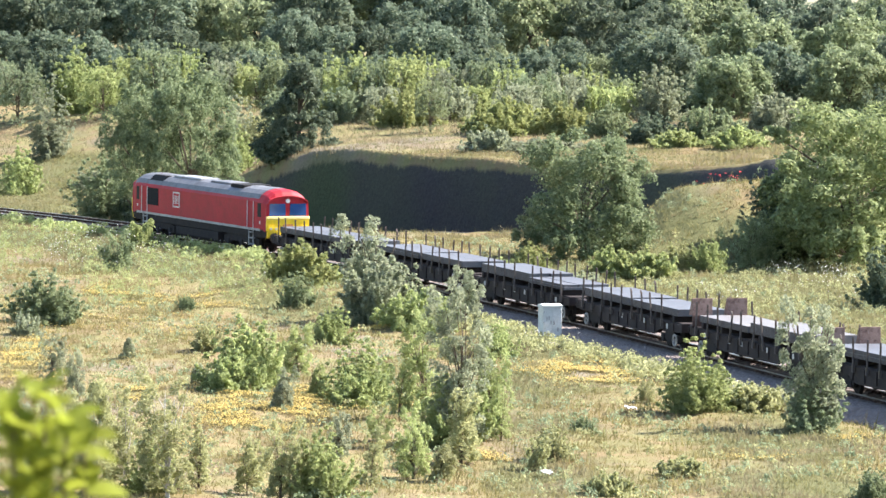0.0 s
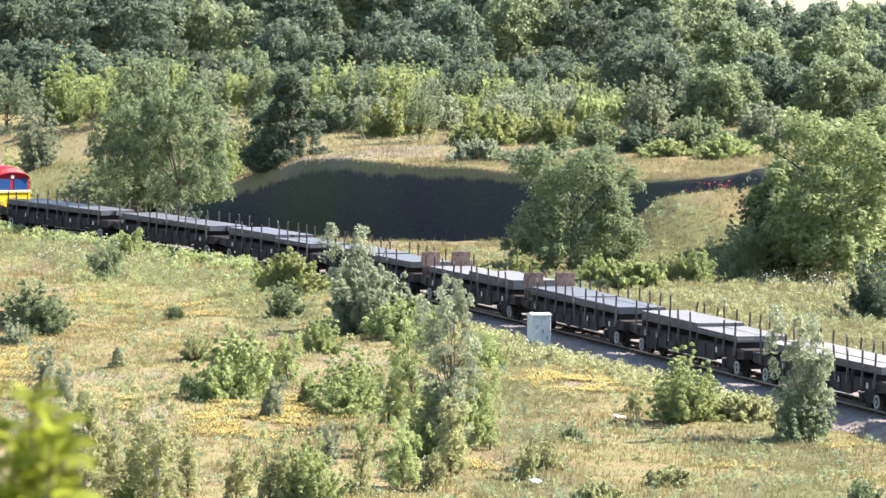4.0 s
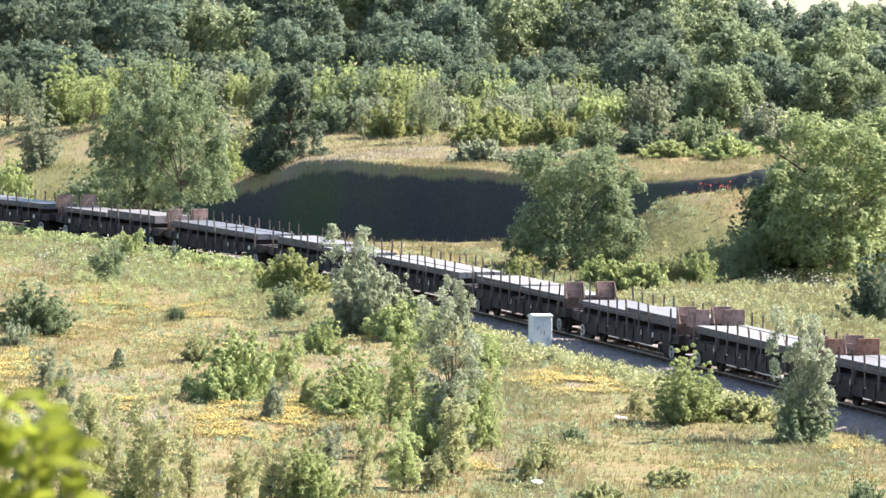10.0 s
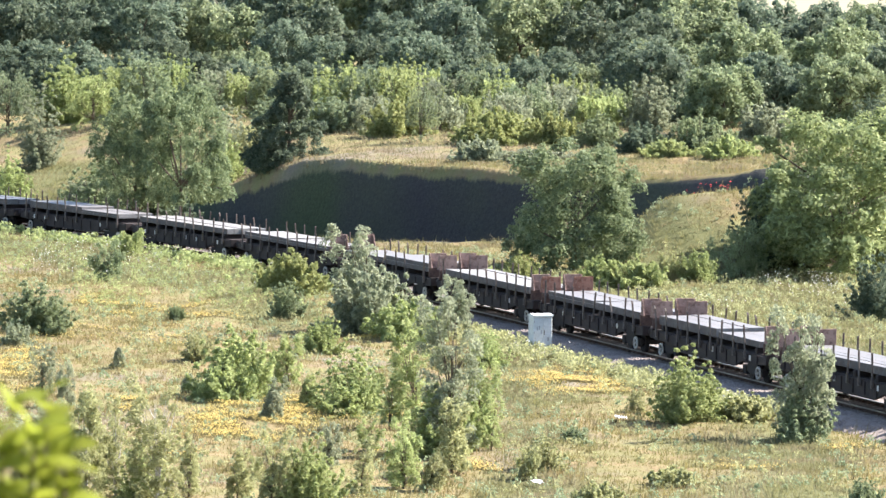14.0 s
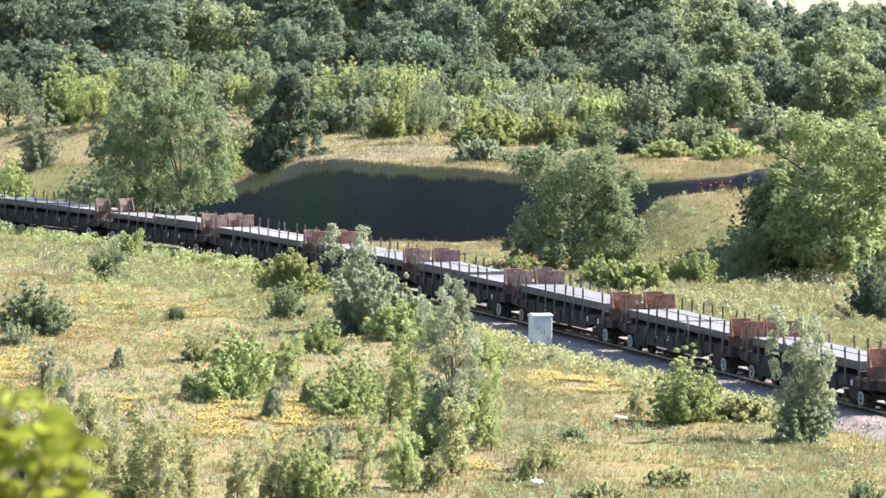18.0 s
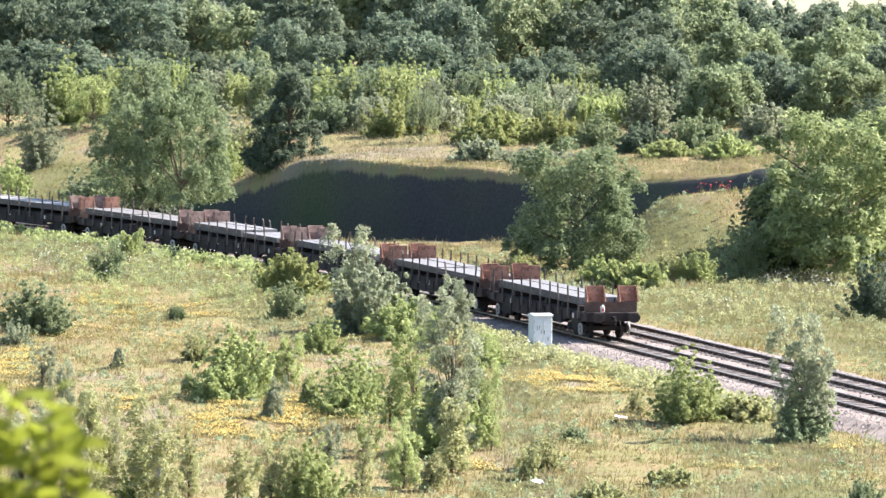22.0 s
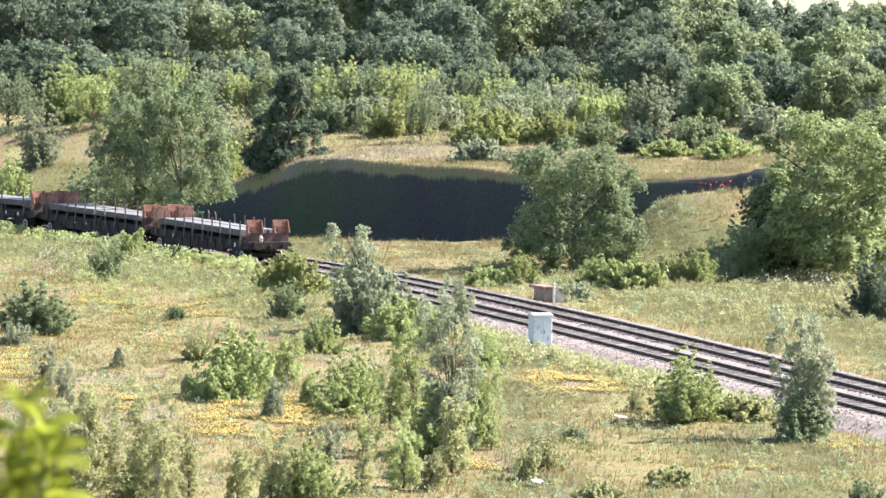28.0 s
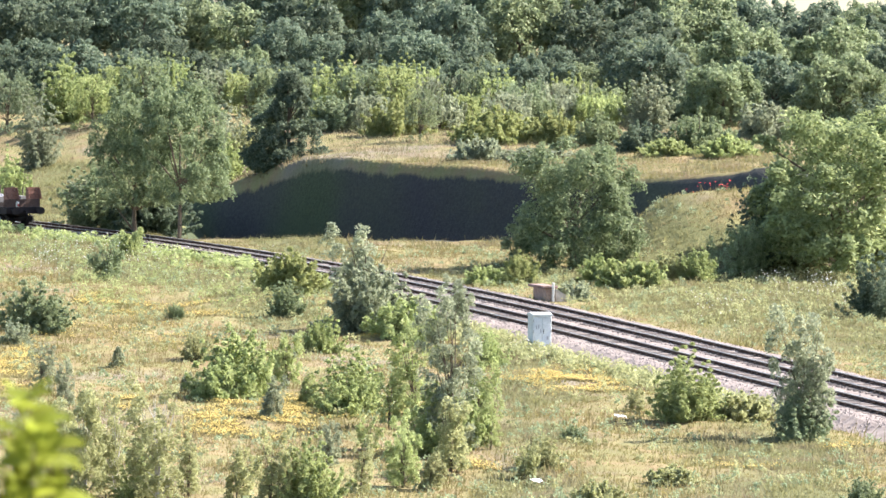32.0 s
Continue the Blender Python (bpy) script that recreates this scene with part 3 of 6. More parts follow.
def gone(t):
    """How far the train has gone by t seconds, counted from 19 s."""
    if t > 23:  # it slows no further
        return gone(23.0) + 9.13 * (t - 23)
    return SPEED * (t - 19) + SLOWING / 2 * (t - 19) ** 2


def tail_at(t):
    return TAIL_AT_23 + gone(t) - gone(23.0)


def rolling_pose(s, half):
    """The pose of a vehicle whose bogies stand half before and behind s: its own x points the way it runs, y to its near side."""
    a, b = Vector(on_line(s - half)), Vector(on_line(s + half))
    x = (b - a).normalized()
    y = Vector((0, 0, 1)).cross(x).normalized()
    z = x.cross(y)
    m = Matrix((x, y, z)).transposed().to_4x4()
    m.translation = (a + b) / 2
    return m


MOVING, TURNING = [], []


def wheelset(parent, x, r, white=False):
    def make():
        sh = Shape()
        for y in (-0.75, 0.75):
            q = 1 if y > 0 else -1
            sh.tube((0, y - 0.065, 0), (0, y + 0.065, 0), r, n=24)
            sh.tube((0, y - q * 0.09, 0), (0, y - q * 0.065, 0), r + 0.028, n=24)
            sh.tube((0, y + q * 0.065, 0), (0, y + q * 0.14, 0), 0.13, n=12)
            for k in range(4):
                c, s = math.cos(k * math.pi / 2), math.sin(k * math.pi / 2)
                sh.box(c * r * 0.6 - 0.05, c * r * 0.6 + 0.05, min(y + q * 0.06, y + q * 0.075), max(y + q * 0.06, y + q * 0.075), s * r * 0.6 - 0.05, s * r * 0.6 + 0.05)
        sh.tube((0, -0.7, 0), (0, 0.7, 0), 0.085, n=10)
        return sh.mesh("wheelset", DARK_STEEL)
    ob = part("wheelset", shared(("wheelset", r), make), None, parent, m=pose(x, 0, r))
    TURNING.append((ob, x, r))
    return ob


def wagon_bogie(thing, x, outer):
    """A two-axle bogie: side frames with axleboxes and spring nests; outer is the end that faces the next wagon."""
    def frame_mesh():
        sh = Shape()
        for y in (-1.02, 1.02):
            sh.slab_of([(-1.25, 0.38), (-1.25, 0.62), (-0.7, 0.66), (-0.45, 0.82), (0.45, 0.82), (0.7, 0.66), (1.25, 0.62), (1.25, 0.38), (0.6, 0.4), (0.35, 0.3), (-0.35, 0.3), (-0.6, 0.4)], "y", y - 0.07, y + 0.07)
            for q in (-0.9, 0.9):
                sh.box(q - 0.17, q + 0.17, y - 0.12, y + 0.12, 0.26, 0.6, 0.02)
                sh.tube((q - 0.26, y, 0.3), (q - 0.26, y, 0.58), 0.07).tube((q + 0.26, y, 0.3), (q + 0.26, y, 0.58), 0.07)
        sh.box(-0.25, 0.25, -1.0, 1.0, 0.5, 0.95, 0.02)
        sh.box(-1.2, -1.08, -1.0, 1.0, 0.4, 0.55).box(1.08, 1.2, -1.0, 1.0, 0.4, 0.55)
        return sh.mesh("bogie", DARK_STEEL)

    def cover_mesh():
        sh = Shape()
        # a white-painted rim round a dark boss
        n, rows = 18, []
        for y, r in ((-0.03, 0.29), (0.03, 0.28), (0.035, 0.21), (-0.03, 0.20)):
            rows.append([(math.cos(2 * math.pi * i / n) * r, y, math.sin(2 * math.pi * i / n) * r) for i in range(n)])
        sh.rings(rows + rows[:1], caps=False)
        sh.tube((0, 0.0, 0), (0, 0.05, 0), 0.07, 0.06, n=10)
        return sh.mesh("wheel_rim", WHEEL_PAINT)
    bogie = part("bogie", shared("bogie", frame_mesh), None, thing, m=pose(x, 0, 0))
    for q in (-0.9, 0.9):
        wheelset(bogie, q, 0.42)
    for y, turn in ((1.17, 0), (-1.17, 180)):
        part("wheel_rim", shared("wheel_rim", cover_mesh), None, bogie, "off-white painted wheel rim", m=pose(0.9 * outer, y, 0.42, 0, 0, turn))
    return bogie


def bulkhead(thing, x, face, paint, seed):
    """An end bulkhead: a low plate across, two tall flanged panels with a gap between."""
    rng = random.Random(seed)
    label = "rusty orange-brown end panel" if paint is RUST else "dull brown end panel"
    part("end_plate", shared("end_plate", lambda: Shape().box(-0.05, 0.05, -1.27, 1.27, 1.25, 1.74, 0.01).mesh("end_plate", END_BROWN)), None, thing, "dark brown end plate", m=pose(x, 0, 0))

    def panel():
        sh = Shape().box(-0.03, 0.03, -0.46, 0.46, 1.74, 2.48, 0.008)
        sh.slab_of([(0.03, 1.74), (0.42, 1.74), (0.12, 2.46), (0.03, 2.46)], "y", -0.46, -0.41)
        sh.slab_of([(0.03, 1.74), (0.42, 1.74), (0.12, 2.46), (0.03, 2.46)], "y", 0.41, 0.46)
        sh.box(0.03, 0.07, -0.41, 0.41, 2.08, 2.14)
        return sh.mesh("end_panel", paint)
    for y in (-0.8, 0.8):
        part("end_panel", shared(("panel", paint.name), panel), None, thing, label, m=pose(x, y, 0, 0, rng.uniform(-2.5, 2.5), (0 if face > 0 else 180) + rng.uniform(-2, 2)))


def wagon(number, front_paint, rear_paint, plate, lengths):
    """A bogie bolster wagon with stakes. number counts from the locomotive."""
    rng = random.Random(100 + number)
    ends = "with rusty end bulkheads" if front_paint and rear_paint else "with one bulkhead end" if front_paint or rear_paint else "with open ends"
    thing = tagged(new("flat_wagon"), f"dark brown flat wagon {ends} and steel stakes", "railway wagon", "wagons of the freight train")

    def girder():
        sh = Shape().slab_of([(-7.5, 1.18), (-7.5, 0.86), (-6.9, 0.8), (-4.6, 0.8), (-3.6, 0.5), (3.6, 0.5), (4.6, 0.8), (6.9, 0.8), (7.5, 0.86), (7.5, 1.18)], "y", -0.05, 0.05)
        for x in np.arange(-6.5, 6.6, 1.3):
            sh.box(x - 0.04, x + 0.04, -0.1, 0.1, 0.84 if abs(x) > 4 else 0.6, 1.16)
        return sh.mesh("side_girder", FRAME_BROWN)

    for y in (-1.2, 1.2):
        g = part("side_girder", shared("girder", girder), None, thing, m=pose(0, y, 0))
        for x in np.arange(-5.6, 5.7, 1.6):
            if rng.random() < 0.4:
                part("label_plate", shared("label", lambda: Shape().box(-0.09, 0.09, -0.01, 0.01, -0.11, 0.11).mesh("label_plate", LABEL_WHITE)), None, g, "small white data plate", m=pose(x, 0.065 if y > 0 else -0.065, 1.0))
    part("deck", shared("deck", lambda: Shape().box(-7.5, 7.5, -1.15, 1.15, 1.12, 1.24).mesh("deck", FRAME_BROWN)), None, thing)
    part("centre_sill", shared("sill", lambda: Shape().box(-7.4, 7.4, -0.3, 0.3, 0.68, 1.12).mesh("centre_sill", DARK_STEEL)), None, thing)
    gear = shared("gear", lambda: Shape().tube((-2.2, 0.5, 0.62), (-0.6, 0.5, 0.62), 0.2, n=12).box(0.6, 1.6, -0.9, -0.3, 0.5, 0.85, 0.03).tube((-4, 0, 0.6), (4, 0, 0.6), 0.04).mesh("brake_gear", DARK_STEEL))
    part("brake_gear", gear, None, thing)
    for i in range(6):
        part("bolster", shared("bolster", lambda: Shape().box(-0.14, 0.14, -1.2, 1.2, 1.24, 1.5, 0.02).mesh("bolster", FRAME_BROWN)), None, thing, m=pose(-6.2 + 2.48 * i, 0, 0))
    for end in (-1, 1):
        part("headstock", shared("headstock", lambda: Shape().box(-0.12, 0.12, -1.27, 1.27, 0.84, 1.26, 0.02).mesh("headstock", FRAME_BROWN)), None, thing, m=pose(7.52 * end, 0, 0))

        def buffer_mesh():
            sh = Shape().tube((0, 0, 0), (0.36, 0, 0), 0.11, n=12).tube((0.3, 0, 0), (0.52, 0, 0), 0.075, n=12)
            return sh.rings([[(0.5 + dx, math.cos(q) * r * 1.25, math.sin(q) * r) for q in (2 * math.pi * i / 16 for i in range(16))] for dx, r in ((0, 0.1), (0.02, 0.24), (0.07, 0.24), (0.08, 0.2))]).mesh("buffer", DARK_STEEL)
        for y in (-0.87, 0.87):
            part("buffer", shared("buffer", buffer_mesh), None, thing, m=pose(7.6 * end, y, 1.05, 0, 0, 0 if end > 0 else 180))
        part("coupling", shared("coupling", lambda: Shape().box(0, 0.3, -0.06, 0.06, 0.92, 1.08, 0.02).tube((0.26, 0, 0.98), (0.4, 0, 0.68), 0.035).tube((0.4, 0, 0.68), (0.46, 0, 0.95), 0.03).tube((0.1, 0.3, 0.9), (0.25, 0.32, 0.55), 0.03).mesh("coupling", DARK_STEEL)), None, thing, m=pose(7.62 * end, 0, 0, 0, 0, 0 if end > 0 else 180))
        wagon_bogie(thing, 5.5 * end, end)
    if front_paint:
        bulkhead(thing, 7.3, 1, front_paint, number)
    if rear_paint:
        bulkhead(thing, -7.3, -1, rear_paint, number + 50)

    def stake(bent):
        sh = Shape()
        if bent:
            sh.rings([[(dx + k, dy, z) for dx, dy in ((-0.035, -0.035), (0.035, -0.035), (0.035, 0.035), (-0.035, 0.035))] for z, k in ((0, 0), (0.9, 0.0), (1.25, 0.05), (1.38, 0.17))])
        else:
            sh.box(-0.035, 0.035, -0.035, 0.035, 0, 1.42, 0.008)
        sh.box(-0.07, 0.07, -0.05, 0.05, 0.0, 0.3)
        return sh.mesh("stake", STAKE)
    for y in (-1.33, 1.33):
        for i in range(10):
            x = -6.6 + i * 1.467 + rng.uniform(-0.12, 0.12)
            if rng.random() < 0.07:
                continue
            bent = rng.random() < 0.12
            part("stake", shared(("stake", bent), lambda: stake(bent)), None, thing, m=pose(x, y, 0.95, rng.gauss(0, 1.5), rng.gauss(0, 3.2) if rng.random() < 0.8 else rng.gauss(0, 10), 0))
    MOVING.append((thing, (WAGONS - number + 0.5) * WAGON_LENGTH, 5.5, Matrix.Identity(4)))
    # the load: flat steel plates in piles along the deck
    x = 6.75
    for j, (length, width, thick, gap) in enumerate(lengths):
        load = tagged(new("steel_plate_stack"), f"stack of {'dark blue-grey' if plate == 'blue' else 'pale grey' if plate == 'pale' else 'grey'} steel plates on a wagon", "steel load", "loads of the freight train")
        layers = 1 if rng.random() < 0.6 else 2
        for k in range(layers):
            t0, t1 = 1.5 + thick * k / layers, 1.5 + thick * (k + 1) / layers - 0.006
            strips = 5 if length > 10 else rng.choice((2, 3))
            cuts = [-width / 2 + width * i / strips + (rng.uniform(-0.06, 0.06) if 0 < i < strips else 0.0) for i in range(strips + 1)]
            for y0, y1 in ((a + 0.008, b - 0.008) for a, b in zip(cuts, cuts[1:])):
                ox, oy = rng.uniform(-0.15, 0.15), 0.0
                drop = rng.uniform(0.0, 0.03) if k == layers - 1 else 0.0
                ob = part("plate", Shape().box(-length / 2 + ox, length / 2 + ox, y0 + oy, y1 + oy, t0, t1 - drop, 0.006), SLAB[plate], load)
                # long sides take the shade-darkened tone, tops and ends the plain one
                ob.data.materials.append(PLATE_SIDE_SHADE)
                ob.data.polygons.foreach_set("material_index", [0 if abs(f.normal.z) > 0.5 or abs(f.normal.x) > 0.8 else 1 for f in ob.data.polygons])
        MOVING.append((load, (WAGONS - number + 0.5) * WAGON_LENGTH, 5.5, pose(x - length / 2, rng.uniform(-0.06, 0.06), 0, 0, 0, rng.uniform(-0.4, 0.4))))
        x -= length + gap
    return thing


ONE, TWO = ((13.4, 2.3, 0.34, 0.0),), ((6.7, 2.3, 0.36, 0.25), (6.5, 2.25, 0.33, 0.0))
OFF = ((7.6, 2.2, 0.42, 0.3), (5.3, 2.3, 0.28, 0.0))
STEP = ((6.3, 2.3, 0.30, 0.12), (7.0, 2.25, 0.46, 0.0))
wagon(1, None, None, "blue", ONE)
wagon(2, None, None, "blue", TWO)
wagon(3, None, None, "blue", OFF)
wagon(4, None, None, "blue", TWO)
wagon(5, RUST_DULL, None, "grey", STEP)
wagon(6, RUST_DULL, None, "blue", TWO)
wagon(7, None, None, "grey", OFF)
wagon(8, None, None, "pale", ONE)
wagon(9, None, RUST_DULL, "pale", TWO)
wagon(10, None, RUST_DULL, "grey", STEP)
wagon(11, RUST_DULL, RUST_DULL, "pale", ONE)
wagon(12, RUST, RUST_DULL, "grey", TWO)
wagon(13, RUST_DULL, RUST_DULL, "grey", OFF)
wagon(14, RUST_DULL, RUST, "grey", ((12.6, 2.2, 0.36, 0.0),))
wagon(15, RUST, RUST, "grey", TWO)
last = wagon(16, RUST, RUST, "grey", ((12.4, 2.2, 0.36, 0.0),))
lamp = part("tail_lamp", Shape().box(-0.08, 0.08, -0.09, 0.09, 0, 0.3, 0.03).tube((0, 0, 0.3), (0, 0, 0.36), 0.05), LABEL_WHITE, last, "white tail lamp", m=pose(-7.74, 0.55, 1.28))
part("lamp_lens", Shape().tube((-0.08, 0, 0.12), (-0.11, 0, 0.12), 0.06, n=12), POPPY, lamp, "red lens")


def locomotive():
    """A six-axle diesel locomotive with a cab at each end."""
    thing = tagged(new("locomotive"), "red diesel freight locomotive with yellow cab ends and a grey roof", "locomotive")
    side = [(1.32, 1.5), (1.32, 3.0), (1.25, 3.16)]
    roof = [(1.25, 3.16), (1.1, 3.42), (0.75, 3.63), (0.3, 3.74)]

    def ring(x, pts, k=1.0, dz=0.0):
        half = [(y * k, z + dz) for y, z in pts]
        return [(x, y, z) for y, z in half] + [(x, -y, z) for y, z in reversed(half)]
    body = Shape().rings([ring(-9.0, side), ring(9.0, side)])
    part("body_side", body, RED_PAINT, thing)
    part("roof", Shape().rings([ring(-8.2, roof, 0.998), ring(8.2, roof, 0.998)]), ROOF_GREY, thing, "grey curved roof")
    for x0, x1, z in ((-3.4, -0.4, 3.77), (1.2, 5.4, 3.78)):
        part("roof_hatch", Shape().box(x0, x1, -0.62, 0.62, z - 0.2, z, 0.04), ROOF_PALE if x0 > 0 else ROOF_GREY, thing)
    part("exhaust_panel", Shape().box(-5.9, -4.0, -0.85, 0.85, 3.5, 3.78, 0.05), GRILLE, thing, "sooty black exhaust panel")
    part("radiator_roof", Shape().slab_of([(-1.12, 3.4), (-0.8, 3.7), (0.8, 3.7), (1.12, 3.4)], "x", 5.9, 8.0), GRILLE, thing, "black radiator grille on the roof")
    part("body_stripe", Shape().rings([ring(-9.6, [(1.335, 1.38), (1.335, 1.51)]), ring(9.6, [(1.335, 1.38), (1.335, 1.51)])]), STRIPE, thing, "pale grey stripe along the sill")
    part("underframe", Shape().box(-9.9, 9.9, -1.25, 1.25, 0.98, 1.39, 0.03), DARK_STEEL, thing)
    part("fuel_tank", Shape().slab_of([(-1.3, 0.95), (-1.3, 0.5), (-1.05, 0.3), (1.05, 0.3), (1.3, 0.5), (1.3, 0.95)], "x", -3.3, 3.3), DARK_STEEL, thing)
    # side details on both sides
    for q in (1, -1):
        part("side_grille", Shape().box(6.1, 7.9, min(q * 1.31, q * 1.335), max(q * 1.31, q * 1.335), 1.95, 2.95), GRILLE, thing, "black louvred side grille")
        badge = part("badge", Shape().box(2.7, 3.75, min(q * 1.318, q * 1.328), max(q * 1.318, q * 1.328), 2.0, 2.9, 0.0), WHITE_PAINT, thing, "white square emblem")
        inner = Shape().box(2.8, 3.65, min(q * 1.326, q * 1.333), max(q * 1.326, q * 1.333), 2.08, 2.82)
        part("emblem_field", inner, RED_PAINT, badge)
        strokes = Shape()
        for x in (2.87, 3.09, 3.28, 3.5):
            strokes.box(x, x + 0.08, min(q * 1.33, q * 1.338), max(q * 1.33, q * 1.338), 2.2, 2.7)
        part("emblem_strokes", strokes, WHITE_PAINT, badge)
        for e in (1, -1):
            if e < 0:
                part("cab_door", Shape().box(e * 7.55 - 0.36, e * 7.55 + 0.36, min(q * 1.3, q * 1.326), max(q * 1.3, q * 1.326), 1.52, 3.05, 0.0), RED_PAINT, thing)
            for dx in (-0.45, 0.45):
                part("handrail", Shape().tube((e * 8.25 + dx, q * 1.37, 1.45), (e * 8.25 + dx, q * 1.37, 3.0), 0.025, n=6), WHITE_PAINT, thing, "white door handrail")
            part("cab_window", Shape().box(e * 9.3 - 0.4, e * 9.3 + 0.4, min(q * 1.27, q * 1.318), max(q * 1.27, q * 1.318), 2.15, 2.95, 0.02), CAB_GLASS, thing, "dark cab side window")
            part("number_bar", Shape().box(e * 9.3 - 0.3, e * 9.3 + 0.3, min(q * 1.29, q * 1.312), max(q * 1.29, q * 1.312), 1.78, 1.92), WHITE_PAINT, thing, "white number bar")
            steps = Shape()
            for z in (0.55, 0.9, 1.22):
                steps.box(e * 8.25 - 0.3, e * 8.25 + 0.3, min(q * 1.12, q * 1.36), max(q * 1.12, q * 1.36), z, z + 0.05)
            steps.box(e * 8.25 - 0.34, e * 8.25 - 0.29, min(q * 1.28, q * 1.33), max(q * 1.28, q * 1.33), 0.5, 1.4).box(e * 8.25 + 0.29, e * 8.25 + 0.34, min(q * 1.28, q * 1.33), max(q * 1.28, q * 1.33), 0.5, 1.4)
            part("cab_steps", steps, STRIPE, thing, "grey cab steps")
    for e in (1, -1):
        cab = Shape()
        full = side + roof[1:]
        rows = [ring(e * 8.2, full, 1.002, 0.004), ring(e * 9.0, full, 1.002, 0.004), ring(e * 9.9, full, 0.985, -0.04), ring(e * 10.25, full, 0.96, -0.14), ring(e * 10.42, [(1.29, 1.5), (1.29, 2.2), (1.25, 2.9), (1.08, 3.14), (0.72, 3.3), (0.3, 3.38)])]
        part("cab", cab.rings(rows), RED_PAINT, thing, "red rounded cab end")
        part("cab_roof", Shape().rings([ring(e * x, [(y, z + 0.012) for y, z in roof], k, dz) for x, k, dz in (((8.2, 1.004, 0), (9.0, 1.004, 0), (9.9, 0.988, -0.04), (10.2, 0.965, -0.12)) if e > 0 else ((8.2, 1.004, 0), (9.0, 1.004, 0), (9.25, 1.0, -0.008)))]), ROOF_GREY, thing, "grey cab roof")
        part("cab_skirt", Shape().slab_of([(e * 9.5, 1.0), (e * 10.3, 1.05), (e * 10.42, 1.5), (e * 9.5, 1.5)], "y", -1.25, 1.25), DARK_STEEL, thing)
        part("nose_panel", Shape().slab_of([(e * 10.40, 1.42), (e * 10.47, 1.42), (e * 10.5, 2.02), (e * 10.46, 2.2), (e * 10.40, 2.2)], "y", -1.29, 1.29), YELLOW_PAINT, thing, "yellow nose panel")
        part("windscreen_ledge", Shape().box(min(e * 10.40, e * 10.56), max(e * 10.40, e * 10.56), -1.3, 1.3, 2.08, 2.24, 0.03), LEDGE, thing, "pale yellow ledge under the windscreens")
        for y in (-0.62, 0.62):
            part("windscreen", Shape().slab_of([(y - 0.5, 2.27), (y + 0.5, 2.27), (y + 0.48, 2.95), (y - 0.48, 2.95)], "x", e * 10.38, e * 10.45), GLASS, thing, "windscreen coloured with the blue of reflected sky")
            part("headlight_cluster", Shape().slab_of([(y * 1.42 - 0.34, 1.36), (y * 1.42 + 0.34, 1.36), (y * 1.42 + 0.34, 1.72), (y * 1.42 - 0.34, 1.72)], "x", e * 10.47, e * 10.53), YELLOW_PAINT, thing)
            for k in (-0.16, 0.16):
                part("headlight", Shape().tube((e * 10.52, y * 1.42 + k, 1.55), (e * 10.56, y * 1.42 + k, 1.55), 0.075, n=12), LENS_DULL, thing, "round headlight")
            part("buffer", Shape().tube((e * 10.2, y * 1.4, 1.05), (e * 10.62, y * 1.4, 1.05), 0.12, n=12).tube((e * 10.6, y * 1.4, 1.05), (e * 10.68, y * 1.4, 1.05), 0.27, n=16), DARK_STEEL, thing)
        part("buffer_cowl", Shape().slab_of([(e * 10.2, 1.0), (e * 10.5, 1.08), (e * 10.5, 1.4), (e * 10.2, 1.42)], "y", 0.42, 1.22), YELLOW_PAINT, thing, "yellow buffer cowl")
        part("nose_door", Shape().box(min(e * 10.47, e * 10.52), max(e * 10.47, e * 10.52), -0.3, 0.3, 1.45, 1.8, 0.01), SOCKET, thing, "rusty orange recess with cable sockets")
        part("top_light", Shape().tube((e * 10.3, 0, 3.1), (e * 10.48, 0, 3.1), 0.12, n=14), LENS, thing, "round top headlight")
        arc = [(1.2 * math.cos(q), 2.93 + 0.40 * math.sin(q)) for q in (math.pi * i / 12 for i in range(13))]
        visor = Shape()
        for (y0, z0), (y1, z1) in zip(arc, arc[1:]):
            visor.slab_of([(y0, z0), (y1, z1), (y1, z1 + 0.07), (y0, z0 + 0.07)], "x", e * 10.3, e * 10.56)
        part("brow", visor, RED_PAINT, thing, "red rim arched over the windscreens")
        part("coupler", Shape().box(min(e * 10.2, e * 10.7), max(e * 10.2, e * 10.7), -0.14, 0.14, 0.85, 1.12, 0.03).tube((e * 10.5, 0.35, 1.0), (e * 10.62, 0.38, 0.5), 0.035), DARK_STEEL, thing)
        bogie = Shape()
        for y in (-1.08, 1.08):
            bogie.slab_of([(-2.6, 0.5), (-2.6, 0.85), (-2.0, 0.98), (2.0, 0.98), (2.6, 0.85), (2.6, 0.5), (2.2, 0.45), (1.6, 0.62), (0.5, 0.62), (0, 0.5), (-0.5, 0.62), (-1.6, 0.62), (-2.2, 0.45)], "y", y - 0.08, y + 0.08)
            for x in (-1.95, 0.0, 1.95):
                bogie.box(x - 0.2, x + 0.2, y - 0.14, y + 0.14, 0.32, 0.75, 0.03)
                bogie.tube((x - 0.4, y, 0.5), (x - 0.4, y, 0.85), 0.09).tube((x + 0.4, y, 0.5), (x + 0.4, y, 0.85), 0.09)
        bogie.box(-0.4, 0.4, -1.0, 1.0, 0.6, 1.0)
        b = part("bogie", bogie, DARK_STEEL, thing, m=pose(e * 6.5, 0, 0))
        for x in (-1.95, 0.0, 1.95):
            wheelset(b, x, 0.53)
    MOVING.append((thing, WAGONS * WAGON_LENGTH + 11.2, 6.5, Matrix.Identity(4)))
    return thing


locomotive()


